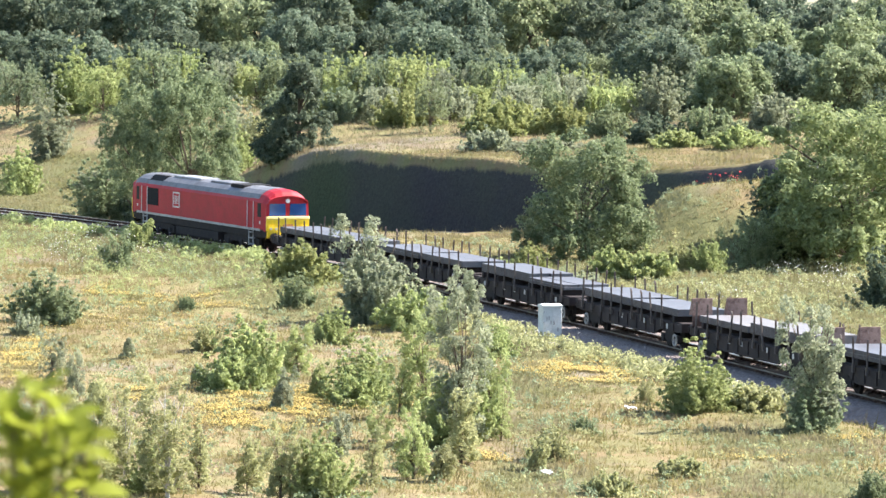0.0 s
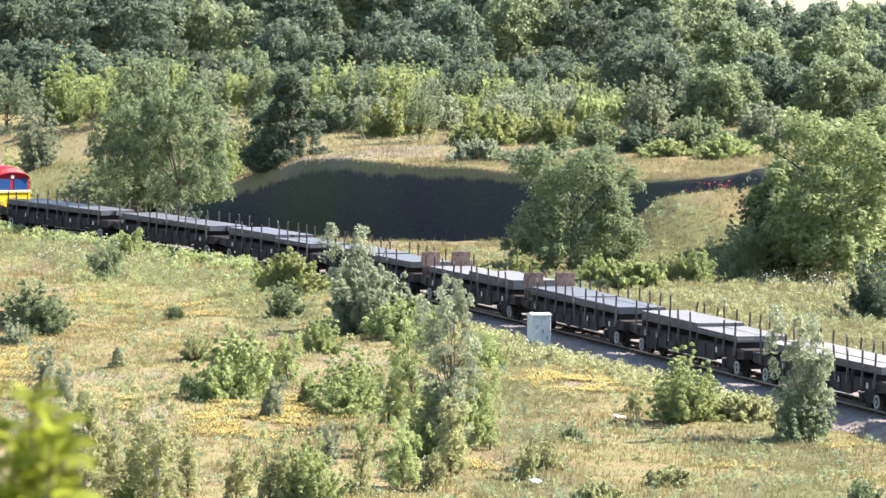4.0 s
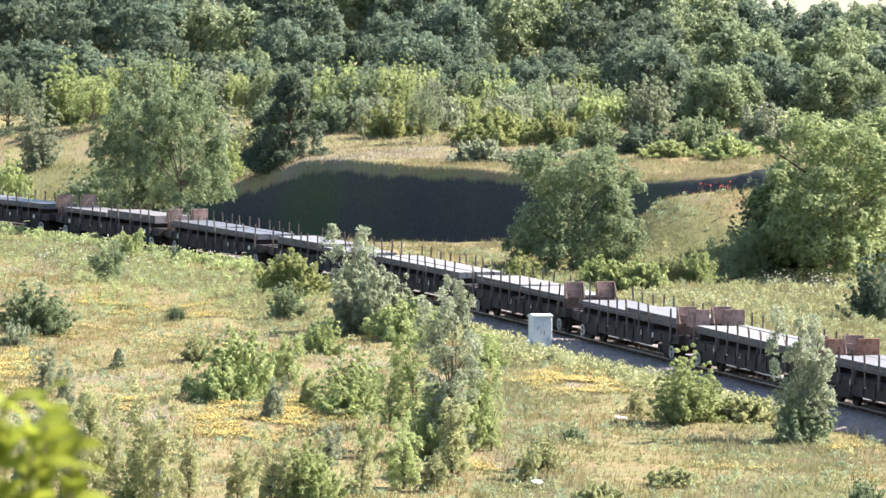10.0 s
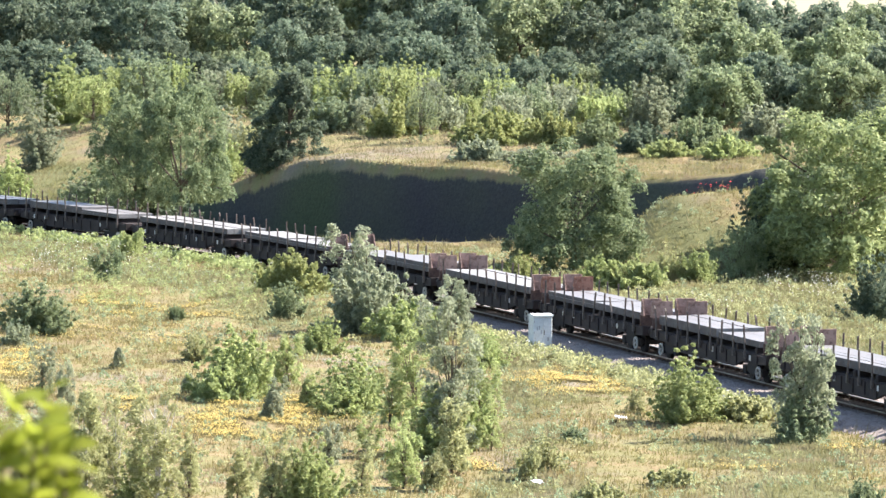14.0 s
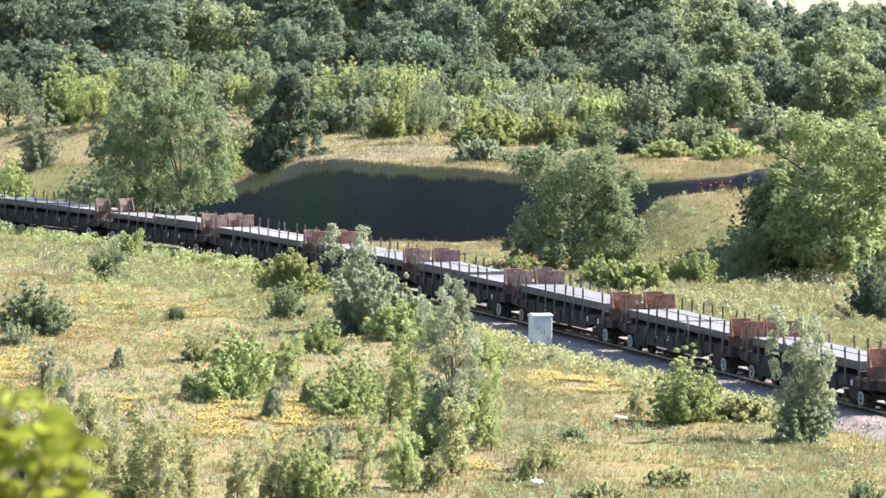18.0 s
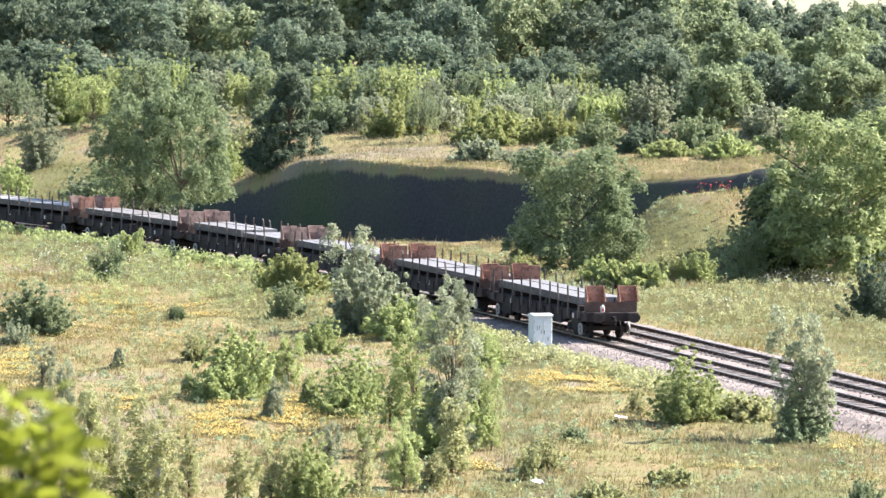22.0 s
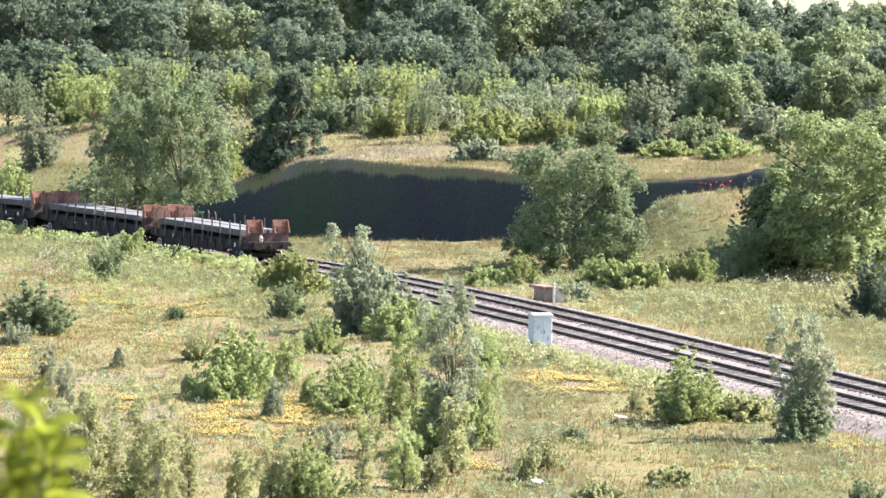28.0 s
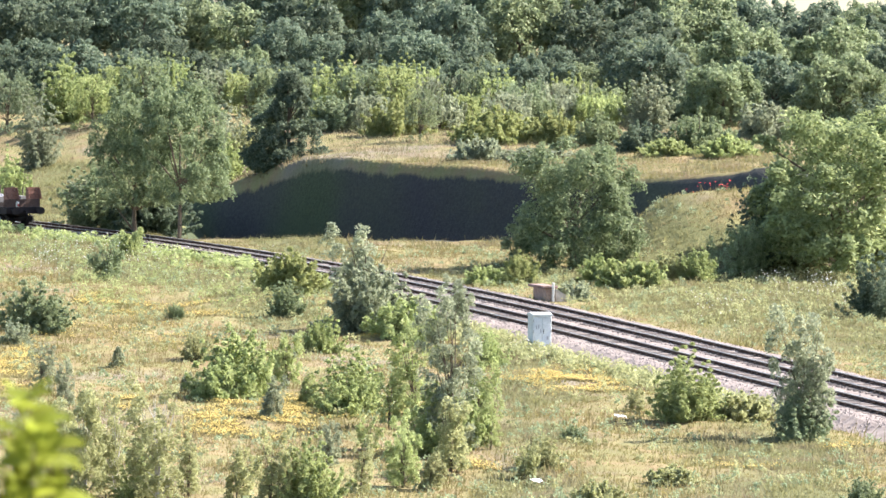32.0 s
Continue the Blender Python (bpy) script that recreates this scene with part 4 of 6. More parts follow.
# ---- plants ----
def leaves(rng, centres, radii, per, leaf, out=0.55, rise=0.0, corners=3, stretch=1.0):
    """Leaves round the outside of clumps: loose bent diamonds, most of them facing outwards and up."""
    n = len(centres) * per
    c, r = np.repeat(centres, per, 0), np.repeat(radii, per)[:, None]
    d = rng.normal(size=(n, 3))
    d /= np.linalg.norm(d, axis=1)[:, None]
    d[:, 2] = np.where(d[:, 2] < -0.6, -d[:, 2], d[:, 2])
    lift = np.array([1, 1, stretch])
    p = c + d * r * lift * (rng.uniform(0.25, 1.1, (n, 1)) ** 0.5)
    nor = d * out + rng.normal(size=(n, 3)) * 0.55 + np.array([0, 0, 0.25])
    nor /= np.linalg.norm(nor, axis=1)[:, None]
    u = np.cross(nor, rng.normal(size=(n, 3)))
    u /= np.linalg.norm(u, axis=1)[:, None] + 1e-9
    if rise:
        # shoots: the leaves point up and outwards
        u = u * (1 - rise) + (d * np.array([0.6, 0.6, 0.0]) + np.array([0, 0, 1.0])) * rise
        u /= np.linalg.norm(u, axis=1)[:, None] + 1e-9
        nor = np.cross(u, np.cross(nor, u))
        nor /= np.linalg.norm(nor, axis=1)[:, None] + 1e-9
    v = np.cross(nor, u)
    a = (leaf * rng.uniform(0.6, 1.35, (n, 1)))
    b = a * rng.uniform(0.4, 0.65, (n, 1))
    if corners == 3:
        return np.stack([p - (u * a + v * b * 0.9) * lift, p + v * b * 1.3 * lift, p + (u * a * 1.1 - v * b * 0.3 + nor * a * 0.2) * lift], 1).reshape(-1, 3)
    return np.stack([p - u * a * lift, p - (v * b - nor * a * 0.18) * lift, p + u * a * lift, p + (v * b + nor * a * 0.18) * lift], 1).reshape(-1, 3)


def crown(kind, seed):
    """The clump centres, radii and limb tips of a unit plant: one high, one wide."""
    rng = np.random.default_rng(seed)
    pts, rad = [], []
    if kind == "tree":
        # a full crown: leafy sprays in billows over an uneven rounded envelope that comes down near the ground
        for _ in range(70):
            q, z = rng.uniform(0, 2 * np.pi), rng.uniform(0.05, 0.95)
            rim = 0.45 * math.sqrt(max(0.02, 1 - (abs(z - 0.42) / 0.58) ** 2.2))
            bump = 1 + 0.08 * math.sin(3 * q + 5 * z + seed) + 0.08 * math.sin(5 * q - 9 * z + 2 * seed)
            rr = rim * bump * rng.uniform(0.3, 1.0) ** 0.4
            mid = np.array([math.cos(q) * rr, math.sin(q) * rr, z * (0.94 + 0.05 * math.sin(4 * q + seed))])
            big = rng.uniform(0.075, 0.125)
            for _ in range(5):
                d = rng.normal(size=3) + np.array([math.cos(q) * 0.5, math.sin(q) * 0.5, 0.35])
                d *= big * rng.uniform(0.5, 1.0) / np.linalg.norm(d)
                pts.append(mid + d)
                rad.append(big * rng.uniform(0.4, 0.75))
        for _ in range(70):
            # the inside of the crown
            q, z = rng.uniform(0, 2 * np.pi), rng.uniform(0.1, 0.85)
            rr = 0.34 * math.sqrt(rng.random() * max(0.02, 1 - (abs(z - 0.42) / 0.58) ** 2.2))
            pts.append(np.array([math.cos(q) * rr, math.sin(q) * rr, z]))
            rad.append(rng.uniform(0.08, 0.12))
    elif kind == "shrub":
        # many leafy shoots that fan out from the foot and end at an uneven dome, some of them past it
        for k in range(92):
            q, z = rng.uniform(0, 2 * np.pi), rng.random() ** 0.8
            rr = 0.47 * math.sqrt(max(0.0, 1 - z ** 1.9)) + 0.02
            bump = (1 + 0.2 * math.sin(3 * q + seed) + 0.13 * math.sin(5 * q + 2 * seed + 3 * z)) * rng.uniform(0.62, 1.08)
            top = 0.86 + 0.1 * math.sin(2 * q + 1.7 * seed) + rng.uniform(-0.1, 0.1)
            tip = np.array([math.cos(q) * rr * bump, math.sin(q) * rr * bump, 0.06 + 0.92 * z * top])
            root = np.array([math.cos(q), math.sin(q), 0.0]) * 0.12 * rr
            for u in np.linspace(0.3, 1.0, 7):
                # each shoot turns upwards to its end
                p = root + (tip - root) * np.array([u ** 0.8, u ** 0.8, u ** 1.25])
                pts.append(p + rng.normal(0, 0.014, 3))
                rad.append(0.058 * (1.18 - u) + 0.014)
    elif kind == "thicket":
        # a close stand of straight pointed shoots, leafy all the way, over a low leafy foot
        for _ in range(90):
            q, z = rng.uniform(0, 2 * np.pi), rng.random() * 0.7
            rr = 0.47 * math.sqrt(max(0.0, 1 - (z / 0.85) ** 2)) * rng.uniform(0.2, 1.0) ** 0.5
            pts.append(np.array([math.cos(q) * rr, math.sin(q) * rr, 0.03 + z]))
            rad.append(rng.uniform(0.055, 0.09))
        for k in range(26):
            q, rr = rng.uniform(0, 2 * np.pi), 0.45 * math.sqrt(rng.random())
            tall = rng.uniform(0.6, 1.0) - 0.25 * rr
            lean = rng.normal(0, 0.06, 2)
            for z in np.linspace(0.3, tall, 8):
                pts.append(np.array([math.cos(q) * rr + lean[0] * z, math.sin(q) * rr + lean[1] * z, z]) + rng.normal(0, 0.01, 3))
                rad.append(0.048 * (1.1 - z / tall) + 0.012)
    elif kind == "birch":
        for k in range(6):
            q, lean, tall = rng.uniform(0, 2 * np.pi), rng.uniform(0.05, 0.34), rng.uniform(0.55, 1.0)
            for z in np.linspace(0.12, 1.0, 19):
                side = rng.uniform(0, 2 * np.pi)
                w = 0.20 * (1.05 - z) ** 0.7
                pts.append(np.array([math.cos(q) * lean * z + math.cos(side) * w, math.sin(q) * lean * z + math.sin(side) * w, z * tall]))
                rad.append(rng.uniform(0.04, 0.075))
    elif kind == "upright":
        for k in range(14):
            x, y, tall = rng.normal(0, 0.23), rng.normal(0, 0.23), rng.uniform(0.6, 1.0)
            for z in np.linspace(0.08, 1.0, 12):
                w = 0.09 * (1.1 - z) ** 0.6
                pts.append(np.array([x * (0.6 + 0.4 * z) + rng.normal(0, w), y * (0.6 + 0.4 * z) + rng.normal(0, w), z * tall]))
                rad.append(rng.uniform(0.045, 0.075))
    elif kind == "cone":
        for k in range(170):
            z, q = rng.random() ** 1.2, rng.uniform(0, 2 * np.pi)
            tier = 1 + 0.18 * math.sin(z * 34)
            rr = (0.46 * (1.0 - z) ** 0.7 + 0.03) * tier * rng.uniform(0.3, 1.0) ** 0.5
            pts.append(np.array([math.cos(q) * rr, math.sin(q) * rr, 0.05 + 0.92 * z]))
            rad.append(rng.uniform(0.04, 0.075))
    return rng, np.array(pts), np.array(rad)


def stems(kind, rng, pts, woody):
    """Trunk and limbs that reach into the clumps, tapered."""
    sh = Shape()
    many = {"tree": 1, "shrub": 5, "birch": 5, "upright": 6, "cone": 1, "thicket": 6}[kind]
    top = {"tree": 0.7, "shrub": 0.5, "birch": 0.85, "upright": 0.8, "cone": 0.95, "thicket": 0.7}[kind]
    for k in range(many):
        q = rng.uniform(0, 2 * np.pi)
        lean = 0.04 if many == 1 else rng.uniform(0.08, 0.26)
        path = [Vector((math.cos(q) * lean * z * z / top + 0.02 * math.sin(7 * z + k), math.sin(q) * lean * z * z / top, z)) for z in np.linspace(-0.03, top, 6)]
        r = 0.028 if many == 1 else 0.012
        for a, b, i in zip(path, path[1:], range(5)):
            sh.tube(a, b, r * (1 - i / 5.5), r * (1 - (i + 1) / 5.5), 6)
        for i in range(9 if many == 1 else 4):
            tip = Vector(pts[rng.integers(len(pts))])
            z = min(max(tip.z * 0.55, 0.08), top * 0.9)
            root = path[min(4, int(z / top * 5))].lerp(path[min(5, int(z / top * 5) + 1)], 0.5)
            sh.tube(root, tip, r * 0.4, r * 0.12, 5)
    return sh.mesh("trunk", woody)


PER = {"tree": 20, "shrub": 11, "birch": 25, "upright": 24, "cone": 52, "thicket": 18}


def plant(name, kind, tint, x, y, high, wide, seed, label, category, fine=1.0, bark=None, group="", foot=0.0):
    """A tree or bush at a place, of that height and width."""
    stretch = min((0.35, 0.5, 0.7, 1.0, 1.4, 2.0, 2.8), key=lambda v: abs(math.log(v * high / wide)))
    key = (kind, tint, seed, fine, stretch, foot)
    bark = bark or BARK
    if key not in MESH:
        rng, pts, rad = crown(kind, seed)
        # a tree within a stand is bare towards the ground
        pts, rad = pts[pts[:, 2] >= foot], rad[pts[:, 2] >= foot]
        size = {"tree": 0.029, "shrub": 0.030, "birch": 0.027, "upright": 0.026, "cone": 0.030, "thicket": 0.027}[kind] / fine
        corners = 3
        rise = {"birch": 0.35, "upright": 0.6, "thicket": 0.6, "shrub": 0.35}.get(kind, 0.12)
        MESH[key] = (soup("crown", leaves(rng, pts, rad, int(PER[kind] * fine * fine), size, out=0.95 if kind == "tree" else 0.55, rise=rise, corners=corners, stretch=stretch), corners, LEAF[tint]), stems(kind, rng, pts, bark))
    thing = tagged(new(name), label, category, group)
    z = ground_z(x, y)
    thing.matrix_basis = Matrix.Translation((x, y, z - (0.07 * high if kind in ("shrub", "thicket") else 0.02 * high))) @ Matrix.Rotation((x * 1.7 + y * 0.9 + seed) % 6.283, 4, "Z") @ Matrix.Diagonal((wide, wide, high, 1))
    part("crown", MESH[key][0], None, thing)
    part("trunk", MESH[key][1], None, thing)
    return thing


def grass(name, label, x_of, y0, y1, count, high, seed, material, bare=0.3, lush=False):
    """Loose blades in tufts over the open ground, thinner where the soil shows."""
    rng = np.random.default_rng(seed)
    y = np.sqrt(rng.uniform(y0 * y0, y1 * y1, count))
    x = rng.uniform(-1, 1, count) * (y * 0.0845 + 2.5) + x_of
    aside, _ = beside_line(x, y)
    near = np.where(y > 268, -2.3, -3.7)
    keep = (aside < near) | (aside > 6.6)
    patchy = np.sin(x * 0.9 + 2.1 * np.sin(y * 0.13)) * np.sin(y * 0.37 + 1.4 * np.sin(x * 0.31)) + rng.normal(0, 0.5, count)
    keep &= (patchy > -1.25 + bare) & (bank_shade(x, y) < 0.35)
    keep &= (lushness(x, y) > rng.uniform(0.2, 0.9, count)) == lush
    x, y, patchy = x[keep], y[keep], patchy[keep]
    z = level_at(x, y)
    n = len(x)
    k = 4
    q = rng.uniform(0, 2 * np.pi, (n, k))
    h = high * np.clip(rng.lognormal(0, 0.4, (n, k)), 0.3, 2.6) * np.clip(0.8 + 0.3 * patchy[:, None], 0.4, 1.5)
    lean = rng.uniform(0.2, 1.1, (n, k)) * h
    w = rng.uniform(0.012, 0.03, (n, k))
    bx = x[:, None] + rng.normal(0, 0.12, (n, k))
    by = y[:, None] + rng.normal(0, 0.12, (n, k))
    bz = np.broadcast_to(z[:, None], (n, k)) - 0.03
    c, s = np.cos(q), np.sin(q)
    p0 = np.stack([bx - s * w, by + c * w, bz], -1)
    p1 = np.stack([bx + s * w, by - c * w, bz], -1)
    p2 = np.stack([bx + c * lean, by + s * lean, bz + h], -1)
    verts = np.stack([p0, p1, p2], 2).reshape(-1, 3)
    tagged(new(name, soup(name, verts, 3, material)), label, "grass", kind="stuff")


grass("meadow_grass", "rough dry and green grass on waste ground", 0.0, 158, 345, 120000, 0.145, 21, GRASS)
grass("tall_grass", "tall pale seeding grass stems", 0.0, 165, 330, 16000, 0.30, 22, GRASS, 1.3)
grass("lush_grass", "thick green grass along the line", 0.0, 247, 390, 170000, 0.2, 24, GRASS_LUSH, -0.4, True)
grass("damp_grass", "green and yellowing grass on the open ground", 0.0, 162, 247, 100000, 0.17, 25, GRASS_DAMP, 0.2, True)
grass("bank_grass", "dry grass on the bank and plateau", 0.0, 318, 400, 38000, 0.24, 23, GRASS_FAR, 0.0)


def herbs(name, label, x, y, low, high, spread, per, leaf, tint, seed):
    """Low leafy weeds: small loose clumps of leaves on the ground."""
    rng = np.random.default_rng(seed)
    r = rng.uniform(low, high, len(x))
    c = np.stack([x, y, level_at(x, y) + r * spread], 1)
    tagged(new(name, soup(name, leaves(rng, c, r, per, leaf, rise=0.4), 3, LEAF[tint])), label, "weeds", kind="stuff")


def weeds():
    rng = np.random.default_rng(40)
    n = 420
    s, a = rng.uniform(-42, 16, n), -3.7 - rng.gamma(1.6, 0.55, n)
    p = [on_line(u, v) for u, v in zip(s, a)]
    herbs("ballast_weeds", "pale leafy weeds along the ballast edge", np.array([q[0] for q in p]), np.array([q[1] for q in p]), 0.16, 0.42, 0.8, 55, 0.06, "pale", 41)
    n = 520
    s, a = rng.uniform(14, 100, n), -2.3 - rng.gamma(1.5, 0.6, n)
    p = [on_line(u, v) for u, v in zip(s, a)]
    herbs("trackside_weeds", "tall leafy weeds beside the rails", np.array([q[0] for q in p]), np.array([q[1] for q in p]), 0.18, 0.42, 0.8, 42, 0.075, "bright", 42)
    n = 3400
    y = np.sqrt(rng.uniform(165 ** 2, 315 ** 2, n))
    x = rng.uniform(-1, 1, n) * (y * 0.0845 + 1.5)
    aside, _ = beside_line(x, y)
    keep = (aside < -4.0) | (aside > 7.0)
    patch = np.sin(x * 0.5 + 1.1) * np.sin(y * 0.21) + rng.normal(0, 0.5, n)
    keep &= patch > -0.1
    herbs("meadow_weeds", "low green weeds scattered in the grass", x[keep], y[keep], 0.1, 0.32, 0.6, 30, 0.05, "sage", 43)
    n = 1500
    y = np.sqrt(rng.uniform(165 ** 2, 300 ** 2, n))
    x = rng.uniform(-1, 1, n) * (y * 0.0845 + 1.5)
    aside, _ = beside_line(x, y)
    keep = (aside < -4.0) | (aside > 7.0)
    herbs("pale_weeds", "low pale weeds scattered in the grass", x[keep], y[keep], 0.1, 0.3, 0.6, 30, 0.055, "pale", 44)
    n = 650
    y = rng.uniform(258, 299, n)
    x = rng.uniform(2, y * 0.0845 + 2, n)
    aside, _ = beside_line(x, y)
    keep = aside > 7.5
    herbs("lush_weeds", "lush green weeds in the meadow behind the line", x[keep], y[keep], 0.12, 0.36, 0.5, 34, 0.05, "pale", 45)

    n = 900
    y = rng.uniform(262, 316, n)
    x = rng.uniform(-27, -6, n)
    aside, _ = beside_line(x, y)
    keep = (aside < -2.6) & (aside > -15 + 4 * np.sin(x * 0.8))
    herbs("verge_weeds", "lush green weeds on the verge of the line", x[keep], y[keep], 0.14, 0.42, 0.6, 34, 0.05, "bright", 46)


weeds()


def flowers(kind, x, y, rx, ry, count):
    """Flower heads on thin stalks over a patch of ground."""
    rng = np.random.default_rng(int(abs(x) * 100 + y * 10))
    q, r = rng.uniform(0, 2 * np.pi, count), np.sqrt(rng.random(count)) * rng.uniform(0.5, 1.35, count)
    px, py = x + np.cos(q) * r * rx, y + np.sin(q) * r * max(ry, 0.6)
    # they stand in drifts
    drift = np.sin(px * 1.9 + 1.3 * np.sin(py * 0.8)) + np.sin(py * 1.1 + 1.7 * np.sin(px * 0.7)) + rng.normal(0, 0.7, count)
    px, py = px[drift > -0.2], py[drift > -0.2]
    aside, _ = beside_line(px, py)
    keep = (aside < np.where(py > 268, -2.2, -3.8)) | (aside > 6.6)
    px, py = px[keep], py[keep]
    n = len(px)
    if n == 0:
        return
    high = {"yellow": 0.17, "white": 0.75, "red": 0.55}[kind]
    size = {"yellow": 0.026, "white": 0.036, "red": 0.06}[kind]
    paint = {"yellow": YELLOW, "white": WHITE_PETAL, "red": POPPY}[kind]
    label = {"yellow": "patch of low yellow wild flowers in dry grass", "white": "scattered white wild flower heads in tall grass", "red": "scattered red poppies on a mound"}[kind]
    pz = level_at(px, py) + high * rng.uniform(0.5, 1.15, n)
    c = np.stack([px, py, pz], 1)
    nor = rng.normal(size=(n, 3)) * 0.35 + np.array([0.25, -0.45, 0.8])
    nor /= np.linalg.norm(nor, axis=1)[:, None]
    u = np.cross(nor, rng.normal(size=(n, 3)))
    u /= np.linalg.norm(u, axis=1)[:, None]
    v = np.cross(nor, u)
    s = size * rng.uniform(0.5, 1.3, (n, 1))
    heads = np.stack([c - u * s, c - v * s * 0.9, c + u * s, c + v * s * 0.9], 1).reshape(-1, 3)
    thing = tagged(new(kind + "_flowers", soup(kind + "_flowers", heads, 4, paint)), label, "wild flowers", kind="stuff")
    w = np.array([0.008, 0, 0])
    low = np.stack([px, py, level_at(px, py)], 1)
    stalk = np.stack([low - w, low + w, c], 1).reshape(-1, 3)
    tagged(part("stalks", soup("stalks", stalk, 3, STALK), None, thing), kind="stuff")


def litter(x, y):
    """A crumpled white sheet lying in the grass."""
    z = ground_z(x, y)
    rng = np.random.default_rng(int(y))
    sh = Shape()
    n = 6
    verts = [((i / (n - 1) - 0.5) * 0.42, (j / (n - 1) - 0.5) * 0.34, rng.uniform(0.02, 0.12)) for j in range(n) for i in range(n)]
    sh.add(verts, [(j * n + i, j * n + i + 1, (j + 1) * n + i + 1, (j + 1) * n + i) for j in range(n - 1) for i in range(n - 1)])
    ob = part("litter", sh, LABEL_WHITE, label="crumpled white sheet of litter in the grass")
    ob.matrix_basis = pose(x, y, z + 0.12, 14, 0, 25)
    mod = ob.modifiers.new("thickness", "SOLIDIFY")
    mod.thickness = 0.01
    return tagged(ob, category="litter")


def wood():
    """The wood on the slope behind: rows of big trees, nearer ones lower."""
    rng = random.Random(11)
    labels = {"wood": "large broadleaf tree in the wood behind the plateau", "dark": "dark dense tree in the wood behind the plateau", "pale": "pale green willow-like tree in the wood", "green": "green broadleaf tree in the wood"}
    for d, lift, fine in ((414, 11.2, 1.1), (426, 13.2, 1.25), (442, 15.6, 1.4), (462, 18.0, 1.5), (486, 21.0, 1.5)):
        half = d * 0.0845 + 7
        x = -half
        while x < half:
            y = d + rng.uniform(-5, 5)
            side = x / half
            top = lift + rng.uniform(-1.8, 1.6) - (1.2 if d < 430 and side < 0.3 else 0)
            if side > 0.5 and d > 450:
                x += 6.0
                continue
            if side > 0.5:
                top = min(top, 16.3 + rng.uniform(-0.8, 0.3))
            high = max(4.0, top - ground_z(x, y))
            wide = high * rng.uniform(0.75, 1.05)
            tint = rng.choice(["wood", "dark", "wood", "green", "wood"]) if side < 0.35 else rng.choice(["green", "wood", "green", "wood", "dark"])
            plant("tree", "tree", tint, x, y, high, wide, rng.choice([31, 32, 33]), labels[tint], "tree", fine=fine, group="trees of the wood", foot=0.0 if d < 420 else 0.3)
            x += wide * rng.uniform(0.5, 0.85)

    for x in np.arange(23.0, 50.0, 3.6):
        y = 449 + rng.uniform(-3, 3)
        high = 15.7 + rng.uniform(-0.4, 0.4) - ground_z(x, y)
        plant("tree", "tree", "wood", x, y, high, high * 0.95, rng.choice([31, 32, 33]), labels["wood"], "tree", fine=1.4, group="trees of the wood", foot=0.3)


wood()


def near_branch():
    """A leafy shoot close to the viewer, out of focus; its twigs sway in the wind."""
    thing = tagged(new("foreground_shrub"), "yellow-green leafy shoots close by, swaying out of focus", "shrub")
    base = Vector((-0.47, 6.0, 0.0))
    base.z = ground_z(base.x, base.y)
    thing.matrix_basis = Matrix.Translation(base)
    rng = random.Random(6)
    sh = Shape()
    n = 7
    rows = []
    for i in range(n):
        u = i / (n - 1)
        w = 0.021 * math.sin(math.pi * min(1, u * 0.96 + 0.03)) ** 0.75 + 0.0008
        rows.append([(u * 0.062, -w, 0.008 * math.sin(u * 3) + 0.005), (u * 0.062, 0, 0.008 * math.sin(u * 3)), (u * 0.062, w, 0.008 * math.sin(u * 3) + 0.005)])
    sh.add([p for r in rows for p in r], [(i * 3 + j, i * 3 + j + 1, i * 3 + j + 4, i * 3 + j + 3) for i in range(n - 1) for j in range(2)])
    leaf = sh.mesh("leaf", NEAR_LEAF, True)
    top = H_TOP - base.z
    for k, (dx, dy, up, count) in enumerate(((0.004, 0.0, 0.0, 24), (0.034, 0.05, -0.066, 20), (-0.045, -0.04, -0.012, 22), (0.018, -0.05, -0.035, 22), (-0.02, 0.06, -0.02, 20), (-0.03, 0.03, -0.07, 18))):
        stem = Shape()
        a, b = Vector((dx * 0.3, dy * 0.3, -0.1)), Vector((dx, dy, top + up))
        mid = a.lerp(b, 0.75) + Vector((0.02 * math.sin(k * 2.0), 0.03, 0))
        stem.tube(a, mid, 0.012, 0.006, 6).tube(mid, b, 0.006, 0.002, 6)
        twig = part("twig", stem, BARK, thing)
        for i in range(count):
            p = b.lerp(mid, min(1.0, i * 0.011 * rng.uniform(0.8, 1.2)))
            yaw = i * 137 + rng.uniform(-25, 25)
            part("leaf", leaf, None, twig, m=Matrix.Translation(p) @ Matrix.Rotation(radians(yaw), 4, "Z") @ Matrix.Rotation(radians(rng.uniform(-60, 10)), 4, "Y") @ Matrix.Rotation(radians(rng.uniform(-30, 30)), 4, "X") @ Matrix.Scale(rng.uniform(0.55, 0.9), 4))
        SWAYING.append((twig, k))
    return thing


H_TOP = 15.412
SWAYING = []
NEAR_LEAF = leafy("leaf_near", (0.06, 0.10, 0.014), (0.35, 0.37, 0.050), (0.76, 0.70, 0.28), 0.55)
near_branch()
culvert(26.7)


